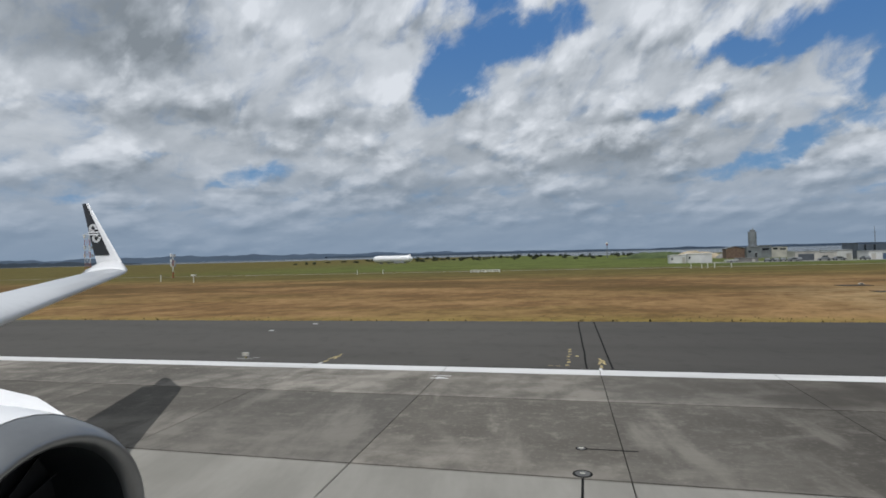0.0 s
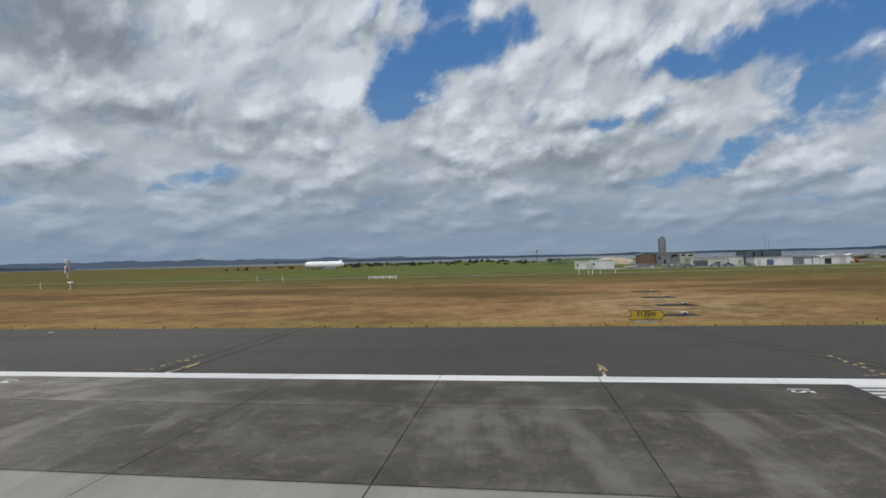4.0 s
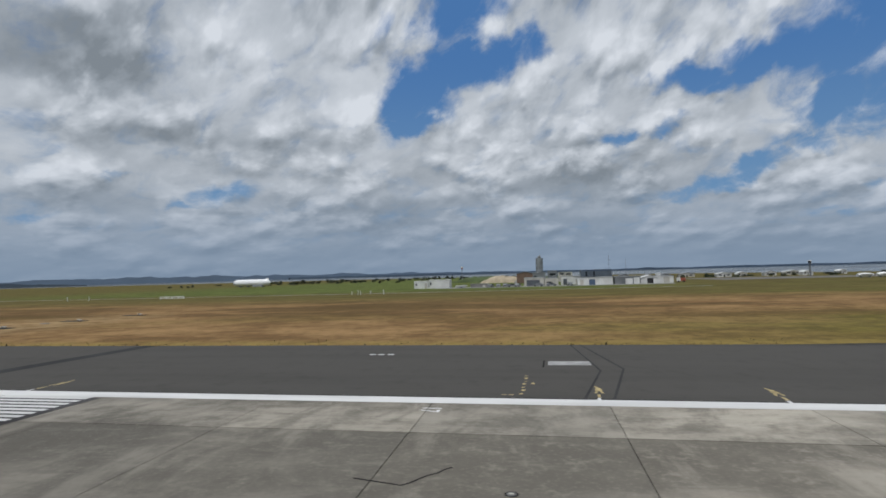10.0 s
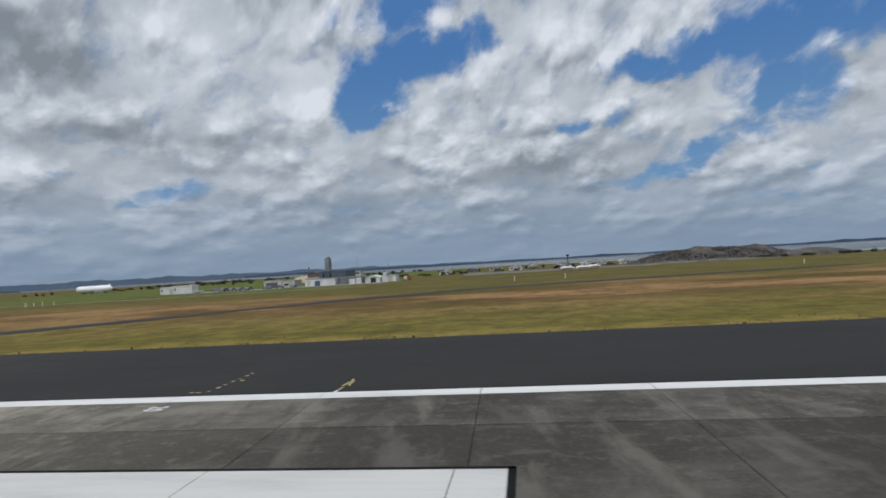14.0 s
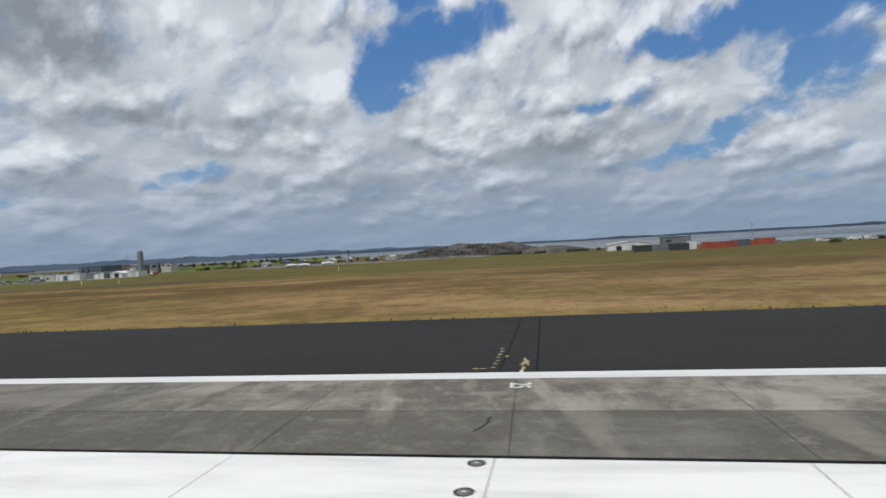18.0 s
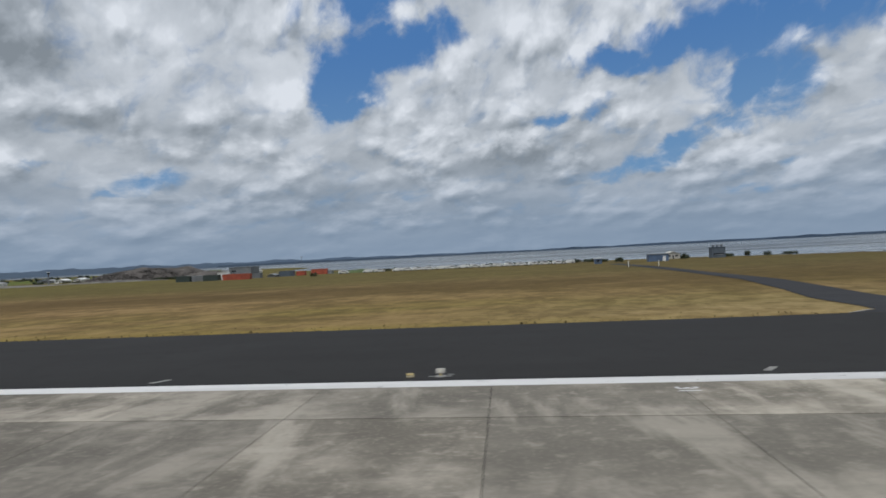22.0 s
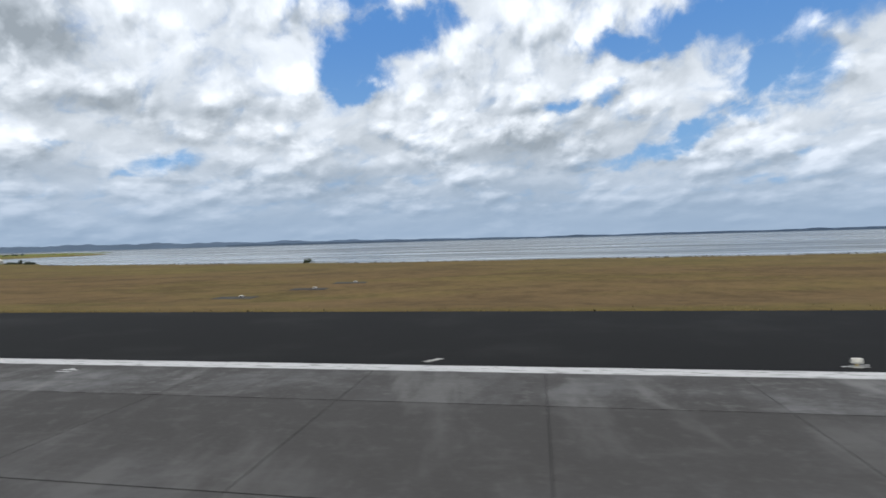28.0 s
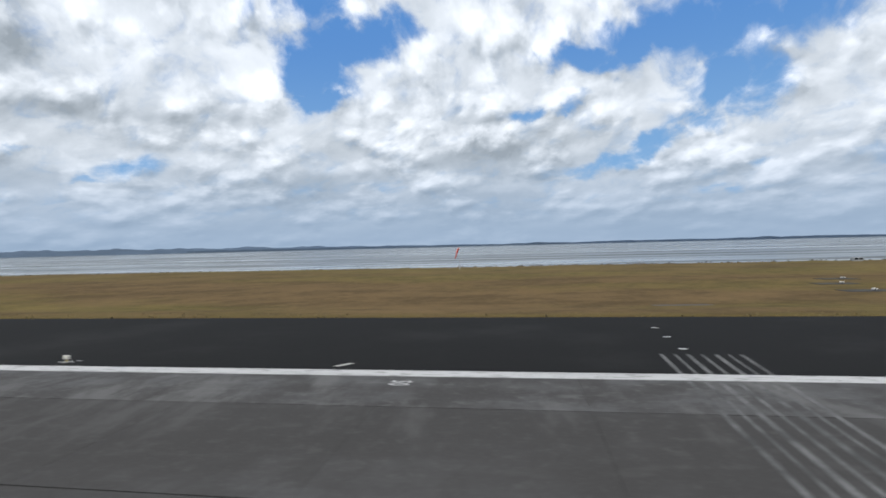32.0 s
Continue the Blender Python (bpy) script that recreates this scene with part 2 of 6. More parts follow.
# ---- materials ----
class Mat:
    """A node material; pos is the place in metres of the airfield."""

    def __init__(self, name, rough=0.8, metal=0.0, spec=0.5):
        self.m = bpy.data.materials.new(name)
        self.m.use_nodes = True
        self.t = self.m.node_tree
        self.b = self.t.nodes["Principled BSDF"]
        self.b.inputs["Roughness"].default_value = rough
        self.b.inputs["Metallic"].default_value = metal
        self.b.inputs["Specular IOR Level"].default_value = spec
        g = self.t.nodes.new("ShaderNodeNewGeometry")
        v = self.t.nodes.new("ShaderNodeVectorMath")
        v.operation = "SCALE"
        v.inputs["Scale"].default_value = 1 / S
        self.link(g.outputs["Position"], v.inputs[0])
        self.pos = v.outputs[0]
        sp = self.t.nodes.new("ShaderNodeSeparateXYZ")
        self.link(self.pos, sp.inputs[0])
        self.x, self.y, self.z = sp.outputs

    def link(self, a, b):
        self.t.links.new(a, b)

    def put(self, sock, v):
        if isinstance(v, (int, float)):
            sock.default_value = v
        elif isinstance(v, tuple):
            sock.default_value = (*v, 1) if len(v) == 3 else v
        else:
            self.link(v, sock)

    def noise(self, scale, stretch=(1, 1, 1), turn=0.0, detail=5.0, rough=0.55):
        mp = self.t.nodes.new("ShaderNodeMapping")
        mp.vector_type = "TEXTURE"
        mp.inputs["Scale"].default_value = tuple(1 / v for v in stretch)
        mp.inputs["Rotation"].default_value = (0, 0, radians(turn))
        self.link(self.pos, mp.inputs["Vector"])
        n = self.t.nodes.new("ShaderNodeTexNoise")
        self.link(mp.outputs[0], n.inputs["Vector"])
        n.inputs["Scale"].default_value, n.inputs["Detail"].default_value = scale, detail
        n.inputs["Roughness"].default_value = rough
        return n.outputs["Fac"]

    def rng(self, v, a, b, c=0.0, d=1.0):
        n = self.t.nodes.new("ShaderNodeMapRange")
        n.interpolation_type = "SMOOTHSTEP"
        self.link(v, n.inputs["Value"])
        for k, x in zip(("From Min", "From Max", "To Min", "To Max"), (a, b, c, d)):
            n.inputs[k].default_value = x
        return n.outputs["Result"]

    def op(self, kind, a, b):
        n = self.t.nodes.new("ShaderNodeMath")
        n.operation = kind
        self.put(n.inputs[0], a)
        self.put(n.inputs[1], b)
        return n.outputs[0]

    def mix(self, fac, a, b, blend="MIX"):
        n = self.t.nodes.new("ShaderNodeMix")
        n.data_type, n.blend_type = "RGBA", blend
        self.put(n.inputs["Factor"], fac)
        self.put(n.inputs[6], a)
        self.put(n.inputs[7], b)
        return n.outputs[2]

    def ramp(self, v, stops):
        n = self.t.nodes.new("ShaderNodeValToRGB")
        self.link(v, n.inputs[0])
        e = n.color_ramp.elements
        for i, (p, c) in enumerate(stops):
            k = e[i] if i < 2 else e.new(p)
            k.position, k.color = p, (*c, 1)
        return n.outputs[0]

    def rand(self):
        n = self.t.nodes.new("ShaderNodeObjectInfo")
        return n.outputs["Random"]

    def bump(self, h, strength=0.3, dist=0.02):
        n = self.t.nodes.new("ShaderNodeBump")
        n.inputs["Strength"].default_value, n.inputs["Distance"].default_value = strength, dist * S
        self.link(h, n.inputs["Height"])
        self.link(n.outputs[0], self.b.inputs["Normal"])

    def col(self, c):
        self.put(self.b.inputs["Base Color"], c)
        return self.m


def plain(name, col, rough=0.6, metal=0.0, var=0.22, scale=2.0, stretch=(1, 1, 1), bump=0.0, rnd=0.0, spec=0.5):
    """Paint, metal or cloth with fine grain and broad weathering."""
    k = Mat(name, rough, metal, spec)
    f, c = k.noise(scale * 6, stretch, detail=4), k.noise(scale * 0.5, stretch)
    dark = tuple(v * (1 - var) for v in col)
    light = tuple(min(1.0, v * (1 + var)) for v in col)
    out = k.mix(k.rng(c, 0.3, 0.7), dark, light)
    out = k.mix(k.op("MULTIPLY", k.rng(f, 0.45, 0.75), 0.5), out, tuple(v * (1 - var * 1.3) for v in col))
    if rnd:
        out = k.mix(k.op("MULTIPLY", k.rand(), rnd), out, tuple(v * 0.5 for v in col))
    if bump:
        k.bump(f, bump)
    return k.col(out)


def make_concrete():
    k = Mat("runway_concrete", 0.9, 0.0, 0.10)
    along = k.op("DIVIDE", k.op("ADD", k.x, 40.0), 1200.0)
    # base tone along the runway; past x 580 it carries painted cloud shade
    base = k.ramp(along, [
        (0.0, (0.23, 0.222, 0.205)), (1.0, (0.076, 0.076, 0.077)), (0.0335, (0.34, 0.33, 0.305)), (0.040, (0.145, 0.14, 0.13)), (0.055, (0.160, 0.155, 0.145)), (0.080, (0.21, 0.203, 0.186)),
        (0.105, (0.36, 0.345, 0.305)), (0.118, (0.47, 0.45, 0.40)), (0.1275, (0.42, 0.40, 0.355)), (0.135, (0.135, 0.13, 0.12)), (0.1636, (0.150, 0.145, 0.135)), (0.1640, (0.33, 0.314, 0.275)), (0.176, (0.26, 0.248, 0.22)), (0.186, (0.100, 0.097, 0.092)),
        (0.27, (0.112, 0.108, 0.103)), (0.30, (0.30, 0.288, 0.258)), (0.312, (0.27, 0.26, 0.235)), (0.328, (0.16, 0.155, 0.142)), (0.360, (0.17, 0.165, 0.151)), (0.372, (0.40, 0.38, 0.33)), (0.42, (0.34, 0.322, 0.28)), (0.442, (0.33, 0.314, 0.28)), (0.455, (0.42, 0.40, 0.35)), (0.485, (0.22, 0.21, 0.19)), (0.500, (0.16, 0.153, 0.14)), (0.52, (0.070, 0.069, 0.068)), (0.56, (0.046, 0.045, 0.045)), (0.58, (0.090, 0.089, 0.088)),
    ])
    soot = k.mix(0.74, base, (0.019, 0.017, 0.0145))
    chalk = k.mix(k.rng(k.x, 530.0, 620.0, 0.30, 0.12), base, (0.36, 0.35, 0.32))
    # rubber and oil: broad dark clouds, darkest just inside the lane joint
    big = k.noise(0.10, (0.8, 1.2, 1), 10, 7, 0.6)
    inner = k.op("MULTIPLY", k.rng(k.y, 9.4, 13.6), k.rng(k.y, 15.84, 15.70))
    f = k.op("ADD", big, k.op("MULTIPLY", inner, 0.15))
    col = k.mix(k.rng(f, 0.44, 0.64, 0.0, 0.85), base, soot)
    mid = k.noise(0.42, (0.9, 0.9, 1), 15, 7, 0.64)
    col = k.mix(k.rng(mid, 0.44, 0.62, 0.0, 0.72), col, soot)
    stain = k.noise(1.05, (0.45, 1.0, 1), 6, 6, 0.66)
    col = k.mix(k.rng(stain, 0.48, 0.66, 0.0, 0.50), col, soot)
    col = k.mix(k.rng(stain, 0.46, 0.32, 0.0, 0.45), col, chalk)
    # smears drawn across the slabs, dark and pale
    sweep = k.noise(0.85, (1.0, 0.16, 1), -14, 5, 0.60)
    col = k.mix(k.rng(sweep, 0.50, 0.64, 0.0, 0.58), col, soot)
    pale = k.noise(0.55, (1.0, 0.24, 1), 10, 6, 0.62)
    col = k.mix(k.rng(pale, 0.51, 0.66, 0.0, 0.72), col, chalk)
    drag = k.noise(0.8, (1.0, 0.14, 1), 30, 5, 0.60)
    col = k.mix(k.rng(drag, 0.55, 0.75, 0.0, 0.22), col, chalk)
    # wheels roll along the slabs
    roll = k.noise(0.55, (0.10, 1.6, 1), 0, 5, 0.6)
    col = k.mix(k.rng(roll, 0.50, 0.68, 0.0, 0.30), col, soot)
    # pocks and scuffs
    spot = k.noise(1.5, (1, 1, 1), 0, 6, 0.70)
    col = k.mix(k.rng(spot, 0.53, 0.68, 0.0, 0.50), col, chalk)
    col = k.mix(k.rng(spot, 0.46, 0.30, 0.0, 0.28), col, soot)
    fine = k.noise(7.0, (1, 1, 1), 0, 5, 0.72)
    col = k.mix(k.rng(fine, 0.50, 0.74, 0.0, 0.50), col, chalk)
    col = k.mix(k.rng(fine, 0.48, 0.28, 0.0, 0.15), col, soot)
    # the two lanes wear apart along the runway
    lane = k.op("MULTIPLY", k.rng(k.y, 15.82, 15.70), k.op("ADD", k.rng(big, 0.30, 0.55, 0.20, 0.42), k.rng(k.x, 560.0, 680.0, 0.0, 0.16)))
    even = k.op("MULTIPLY", k.rng(k.x, 330.0, 390.0), k.rng(k.x, 560.0, 520.0))
    lane = k.op("MULTIPLY", lane, k.op("SUBTRACT", 1.0, k.op("MULTIPLY", even, 0.65)))
    col = k.mix(lane, col, soot)
    # rubber between the line and the first joint at the runway's start
    start = k.op("MULTIPLY", k.rng(k.y, 15.6, 16.4), k.op("MULTIPLY", k.rng(k.x, -14.0, 2.0), k.rng(k.x, 34.0, 24.0)))
    col = k.mix(k.op("MULTIPLY", start, k.rng(mid, 0.36, 0.58, 0.45, 0.85)), col, soot)
    # a slightly warmer tint on the slabs, fading out from x 540 to 620
    col = k.mix(k.rng(k.x, 620.0, 540.0), col, k.mix(1.0, col, (1.05, 1.0, 0.93), "MULTIPLY"))
    # the clean inner lane at the runway's start
    clean = k.op("MULTIPLY", k.rng(k.y, 9.80, 9.55), k.rng(k.x, 24.0, 14.0))
    col = k.mix(k.op("MULTIPLY", clean, 0.88), col, k.mix(k.rng(pale, 0.35, 0.7), (0.28, 0.268, 0.235), (0.37, 0.355, 0.315)))
    # each slab was cast apart
    col = k.mix(k.op("MULTIPLY", k.rand(), 0.38), col, soot)
    k.bump(fine, 0.25, 0.006)
    return k.col(col)


def make_asphalt(name, a, b, along=True):
    k = Mat(name, 0.92, 0.0, 0.10)
    col = a
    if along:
        # cloud shade is put into the colour near x 14 and past 600
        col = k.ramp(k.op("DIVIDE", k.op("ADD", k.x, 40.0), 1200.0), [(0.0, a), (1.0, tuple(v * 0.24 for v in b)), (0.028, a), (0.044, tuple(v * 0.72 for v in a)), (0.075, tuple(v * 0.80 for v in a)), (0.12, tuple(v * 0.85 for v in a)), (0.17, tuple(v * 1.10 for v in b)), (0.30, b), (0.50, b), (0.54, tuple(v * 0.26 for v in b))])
    streak = k.noise(0.30, (0.12, 1.0, 1), 0, 6, 0.6)
    col = k.mix(k.rng(streak, 0.42, 0.72, 0.0, 0.35), col, k.mix(0.4, col, (0.004, 0.004, 0.004)))
    blot = k.noise(0.16, (0.8, 0.9, 1), 8, 6, 0.62)
    col = k.mix(k.rng(blot, 0.48, 0.70, 0.0, 0.50), col, k.mix(0.30, col, k.mix(0.5, col, (0.08, 0.08, 0.078))))
    spot = k.noise(0.9, (1, 0.7, 1), 20, 6, 0.68)
    col = k.mix(k.rng(spot, 0.50, 0.72, 0.0, 0.40), col, k.mix(0.4, col, (0.004, 0.004, 0.004)))
    fine = k.noise(9.0, (1, 1, 1), 0, 4, 0.7)
    col = k.mix(k.rng(fine, 0.45, 0.8, 0.0, 0.35), col, k.mix(0.14, col, (0.12, 0.12, 0.115)))
    k.bump(fine, 0.35, 0.008)
    return k.col(col)


def make_paint(name, c, worn):
    k = Mat(name, 0.8, 0.0, 0.2)
    dirt = k.noise(0.5, (0.25, 1.4, 1), 0, 6, 0.65)
    col = k.mix(k.rng(dirt, 0.42, 0.78, 0.0, 0.55), c, tuple(v * 0.55 for v in c))
    chip = k.noise(3.2, (0.35, 1.6, 1), 0, 6, 0.7)
    thr = k.rng(k.x, 300.0, 700.0, 0.72, 0.72 - worn)
    gone = k.op("GREATER_THAN", chip, thr)
    col = k.mix(k.op("MULTIPLY", gone, 0.75), col, (0.09, 0.087, 0.08))
    col = k.mix(k.rng(k.x, 420.0, 640.0, 0.0, 0.62), col, (0.15, 0.15, 0.148))
    return k.col(col)


def make_grass(name):
    k = Mat(name, 0.95, 0.0, 0.05)
    streak = k.noise(0.10, (0.6, 0.9, 1), 12, 8, 0.66)
    mott = k.noise(0.42, (0.8, 0.7, 1), -10, 7, 0.70)
    blot = k.noise(0.035, (0.55, 1.2, 1), 6, 6, 0.6)
    fine = k.noise(1.3, (0.9, 0.6, 1), 0, 6, 0.74)
    tone = k.op("ADD", k.op("MULTIPLY", streak, 0.6), k.op("MULTIPLY", mott, 0.4))
    early = k.mix(k.rng(tone, 0.40, 0.60), (0.142, 0.084, 0.036), (0.285, 0.178, 0.080))
    # further along the grass is browner, and cloud shade is darkened into it
    late_shaded = k.mix(k.rng(tone, 0.38, 0.62), (0.060, 0.041, 0.019), (0.106, 0.071, 0.033))
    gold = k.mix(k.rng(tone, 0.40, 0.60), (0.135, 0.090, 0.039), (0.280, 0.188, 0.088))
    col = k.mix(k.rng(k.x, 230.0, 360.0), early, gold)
    col = k.mix(k.rng(k.x, 440.0, 620.0), col, late_shaded)
    # greener tongues, most of them round the taxiway
    north = k.rng(k.y, 20.0, 34.0)
    near_taxi = k.op("MULTIPLY", north, k.op("MULTIPLY", k.rng(k.x, 70.0, 130.0), k.rng(k.x, 330.0, 230.0)))
    g = k.op("MULTIPLY", k.rng(blot, 0.46, 0.62, 0.0, 0.85), k.op("ADD", k.op("MULTIPLY", near_taxi, 0.65), 0.35))
    g = k.op("MAXIMUM", g, k.op("MULTIPLY", near_taxi, k.rng(k.y, 78.0, 44.0, 0.0, 0.78)))
    col = k.mix(g, col, k.mix(k.rng(mott, 0.35, 0.65), (0.062, 0.066, 0.014), (0.135, 0.125, 0.024)))
    # the verge along the pavement and the low ground behind stay greener
    verge = k.op("MULTIPLY", k.op("MULTIPLY", k.rng(k.y, 20.0, 30.0), k.rng(k.y, 40.0, 36.2, 0.0, 0.80)), k.rng(mott, 0.36, 0.56, 0.25, 1.0))
    col = k.mix(verge, col, k.mix(k.rng(k.x, 470.0, 700.0), (0.225, 0.172, 0.050), (0.078, 0.060, 0.020)))
    back = k.op("MULTIPLY", k.rng(k.y, 80.0, 140.0, 0.0, 0.85), k.rng(k.x, 700.0, 380.0, 0.25, 1.0))
    col = k.mix(back, col, k.mix(k.rng(tone, 0.4, 0.6), (0.075, 0.066, 0.020), (0.105, 0.098, 0.028)))
    field = k.op("MULTIPLY", k.op("MULTIPLY", k.rng(k.y, 172.0, 200.0), k.rng(k.x, -230.0, -60.0)), k.rng(k.x, 150.0, 90.0))
    col = k.mix(k.op("MULTIPLY", field, 0.8), col, k.mix(k.rng(tone, 0.40, 0.60), (0.060, 0.088, 0.020), (0.120, 0.150, 0.040)))
    lush = k.op("MULTIPLY", k.op("MULTIPLY", k.rng(k.x, 430.0, 500.0), k.rng(k.x, 640.0, 560.0)), k.op("MULTIPLY", north, k.rng(k.y, 95.0, 50.0, 0.0, 0.70)))
    col = k.mix(k.op("MULTIPLY", lush, k.rng(blot, 0.38, 0.58, 0.35, 1.0)), col, k.mix(k.rng(mott, 0.35, 0.65), (0.070, 0.062, 0.014), (0.165, 0.135, 0.034)))
    olive = k.op("MULTIPLY", k.op("MULTIPLY", k.rng(k.x, 300.0, 380.0), k.rng(k.x, 640.0, 560.0)), k.rng(k.y, 56.0, 84.0, 0.0, 0.45))
    col = k.mix(olive, col, k.mix(k.rng(mott, 0.35, 0.65), (0.070, 0.054, 0.022), (0.105, 0.082, 0.034)))
    # bleached ground beside the access road's mouth
    mouth = k.op("MULTIPLY", k.op("MULTIPLY", k.rng(k.x, 485.0, 520.0), k.rng(k.x, 544.0, 530.0)), k.op("MULTIPLY", north, k.rng(k.y, 70.0, 42.0, 0.0, 0.55)))
    col = k.mix(mouth, col, k.mix(k.rng(mott, 0.35, 0.65), (0.19, 0.135, 0.06), (0.33, 0.25, 0.13)))
    pale_x = k.op("MULTIPLY", k.rng(k.x, 14.0, 24.0), k.rng(k.x, 40.0, 31.0))
    pale_y = k.op("MULTIPLY", k.rng(k.y, 38.0, 44.0), k.rng(k.y, 80.0, 62.0))
    col = k.mix(k.op("MULTIPLY", k.op("MULTIPLY", pale_x, pale_y), k.rng(mott, 0.40, 0.60, 0.1, 0.75)), col, (0.32, 0.235, 0.125))
    # dark reddish drifts of longer grass
    band = k.op("MULTIPLY", k.op("MULTIPLY", k.rng(k.y, 52.0, 74.0), k.rng(k.y, 125.0, 84.0)), k.rng(blot, 0.40, 0.56, 0.0, 0.62))
    col = k.mix(k.op("MULTIPLY", band, k.rng(k.x, 640.0, 400.0, 0.3, 1.0)), col, (0.070, 0.043, 0.018))
    col = k.mix(k.rng(fine, 0.44, 0.70, 0.0, 0.60), col, k.mix(0.6, col, (0.03, 0.022, 0.008)))
    k.bump(fine, 0.6, 0.12)
    return k.col(col)


def make_water():
    k = Mat("tidal_water", 0.22)
    k.b.inputs["IOR"].default_value = 1.33
    flat = k.noise(0.012, (0.18, 1.0, 1), 3, 7, 0.62)
    fine = k.noise(0.06, (0.22, 1.2, 1), -4, 6, 0.6)
    col = k.mix(k.rng(flat, 0.40, 0.62), (0.105, 0.122, 0.137), (0.205, 0.232, 0.25))
    col = k.mix(k.rng(fine, 0.48, 0.62, 0.0, 0.90), col, (0.070, 0.078, 0.080))
    mud = k.noise(0.03, (0.10, 1.6, 1), 2, 6, 0.62)
    col = k.mix(k.rng(mud, 0.50, 0.60, 0.0, 0.75), col, (0.060, 0.062, 0.058))
    k.put(k.b.inputs["Roughness"], k.op("ADD", k.rng(flat, 0.4, 0.6, 0.42, 0.22), k.rng(mud, 0.50, 0.60, 0.0, 0.35)))
    k.bump(k.noise(0.5, (0.4, 1.0, 1), 0, 5, 0.6), 0.35, 0.25)
    return k.col(col)


M_CONC = make_concrete()
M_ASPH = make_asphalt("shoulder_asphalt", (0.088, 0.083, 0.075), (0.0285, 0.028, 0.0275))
M_ROAD = make_asphalt("taxiway_asphalt", (0.050, 0.050, 0.052), (0.036, 0.036, 0.038))
M_SEAL = plain("joint_sealant", (0.011, 0.011, 0.011), 0.9, 0, 0.3, spec=0.05)
M_LINE = make_paint("edge_line_paint", (0.60, 0.595, 0.58), 0.16)
M_MARK = make_paint("marking_paint", (0.55, 0.542, 0.525), 0.10)
M_FRESH = make_paint("fresh_touchdown_paint", (0.70, 0.69, 0.66), 0.04)
M_BLOCK = make_paint("touchdown_paint", (0.50, 0.495, 0.475), 0.05)
M_UNDER = plain("black_ground_paint", (0.052, 0.050, 0.050), 0.9, 0, 0.35, 0.6, spec=0.1)
M_YELL = plain("yellow_marking_paint", (0.34, 0.27, 0.12), 0.8, 0, 0.4, 3)
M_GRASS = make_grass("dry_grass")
M_WATER = make_water()
M_WHITE = plain("white_sheet_cladding", (0.62, 0.62, 0.60), 0.55, 0, 0.14, 0.6)
M_CREAM = plain("cream_cladding", (0.45, 0.43, 0.38), 0.6, 0, 0.18, 0.6)
M_GREY = plain("grey_sheet_cladding", (0.16, 0.17, 0.175), 0.55, 0, 0.2, 0.6)
M_NAVY = plain("dark_blue_grey_sheet", (0.080, 0.10, 0.125), 0.5, 0, 0.2, 0.6)
M_DOOR = plain("roller_door_grey", (0.09, 0.10, 0.115), 0.5, 0.1, 0.2, 1)
# near black paint for shade in doorways and the engine inlet, also one pad
M_DARK = plain("shade_and_pad_black", (0.018, 0.018, 0.020), 0.8, 0, 0.2, 1)
M_ROOF = plain("weathered_roof_sheet", (0.28, 0.285, 0.285), 0.45, 0.2, 0.22, 0.5)
M_RED = plain("rust_red_paint", (0.33, 0.075, 0.040), 0.6, 0, 0.25, 1)
M_BLUE = plain("faded_blue_paint", (0.075, 0.115, 0.19), 0.6, 0, 0.2, 1)
M_GREEN = plain("dark_green_paint", (0.035, 0.05, 0.045), 0.6, 0, 0.2, 1)
M_BROWN = plain("brown_tile_roof", (0.16, 0.105, 0.075), 0.8, 0, 0.25, 2)
M_SILO = plain("silo_concrete", (0.185, 0.20, 0.21), 0.8, 0, 0.25, 0.4)
M_TIN = plain("galvanised_steel", (0.40, 0.41, 0.42), 0.4, 0.6, 0.2, 2)
M_WPOST = plain("white_post_paint", (0.70, 0.70, 0.67), 0.6, 0, 0.1, 3)
M_SIGN = plain("sign_yellow", (0.42, 0.30, 0.030), 0.5, 0, 0.10, 2)
M_BLACK = plain("sign_black", (0.012, 0.012, 0.012), 0.5, 0, 0.1, 2)
M_SAND = plain("sand_heap", (0.36, 0.30, 0.21), 0.95, 0, 0.25, 0.5, bump=0.5)
M_GRAVEL = plain("grey_gravel", (0.115, 0.108, 0.098), 0.95, 0, 0.35, 0.3)
M_ROCK = plain("quarry_rubble", (0.074, 0.066, 0.059), 0.95, 0, 0.45, 0.35, bump=0.6)
M_LEAF = plain("dark_foliage", (0.035, 0.050, 0.020), 0.8, 0, 0.5, 0.8, rnd=0.5)
M_BARK = plain("bark", (0.09, 0.07, 0.05), 0.9, 0, 0.3, 3)
M_TUFT = plain("dry_grass_blades", (0.115, 0.088, 0.034), 0.95, 0, 0.45, 0.4)
# the haze of distance is painted into these three blue base colours
M_HILL = plain("haze_tinted_hills", (0.165, 0.215, 0.275), 1.0, 0, 0.12, 0.002)
M_SHORE = plain("haze_tinted_far_shore", (0.078, 0.114, 0.153), 1.0, 0, 0.15, 0.004)
M_HEAD = plain("haze_tinted_headland", (0.055, 0.078, 0.098), 1.0, 0, 0.2, 0.01)
M_SOCK = plain("windsock_cloth", (0.62, 0.085, 0.055), 0.8, 0, 0.15, 3)
M_JET = plain("aircraft_white_paint", (0.78, 0.78, 0.78), 0.25, 0, 0.04, 1)
M_WING = plain("wing_grey_paint", (0.56, 0.57, 0.58), 0.32, 0, 0.06, 1)
M_JBLK = plain("aircraft_black_paint", (0.014, 0.014, 0.016), 0.25, 0, 0.05, 1)
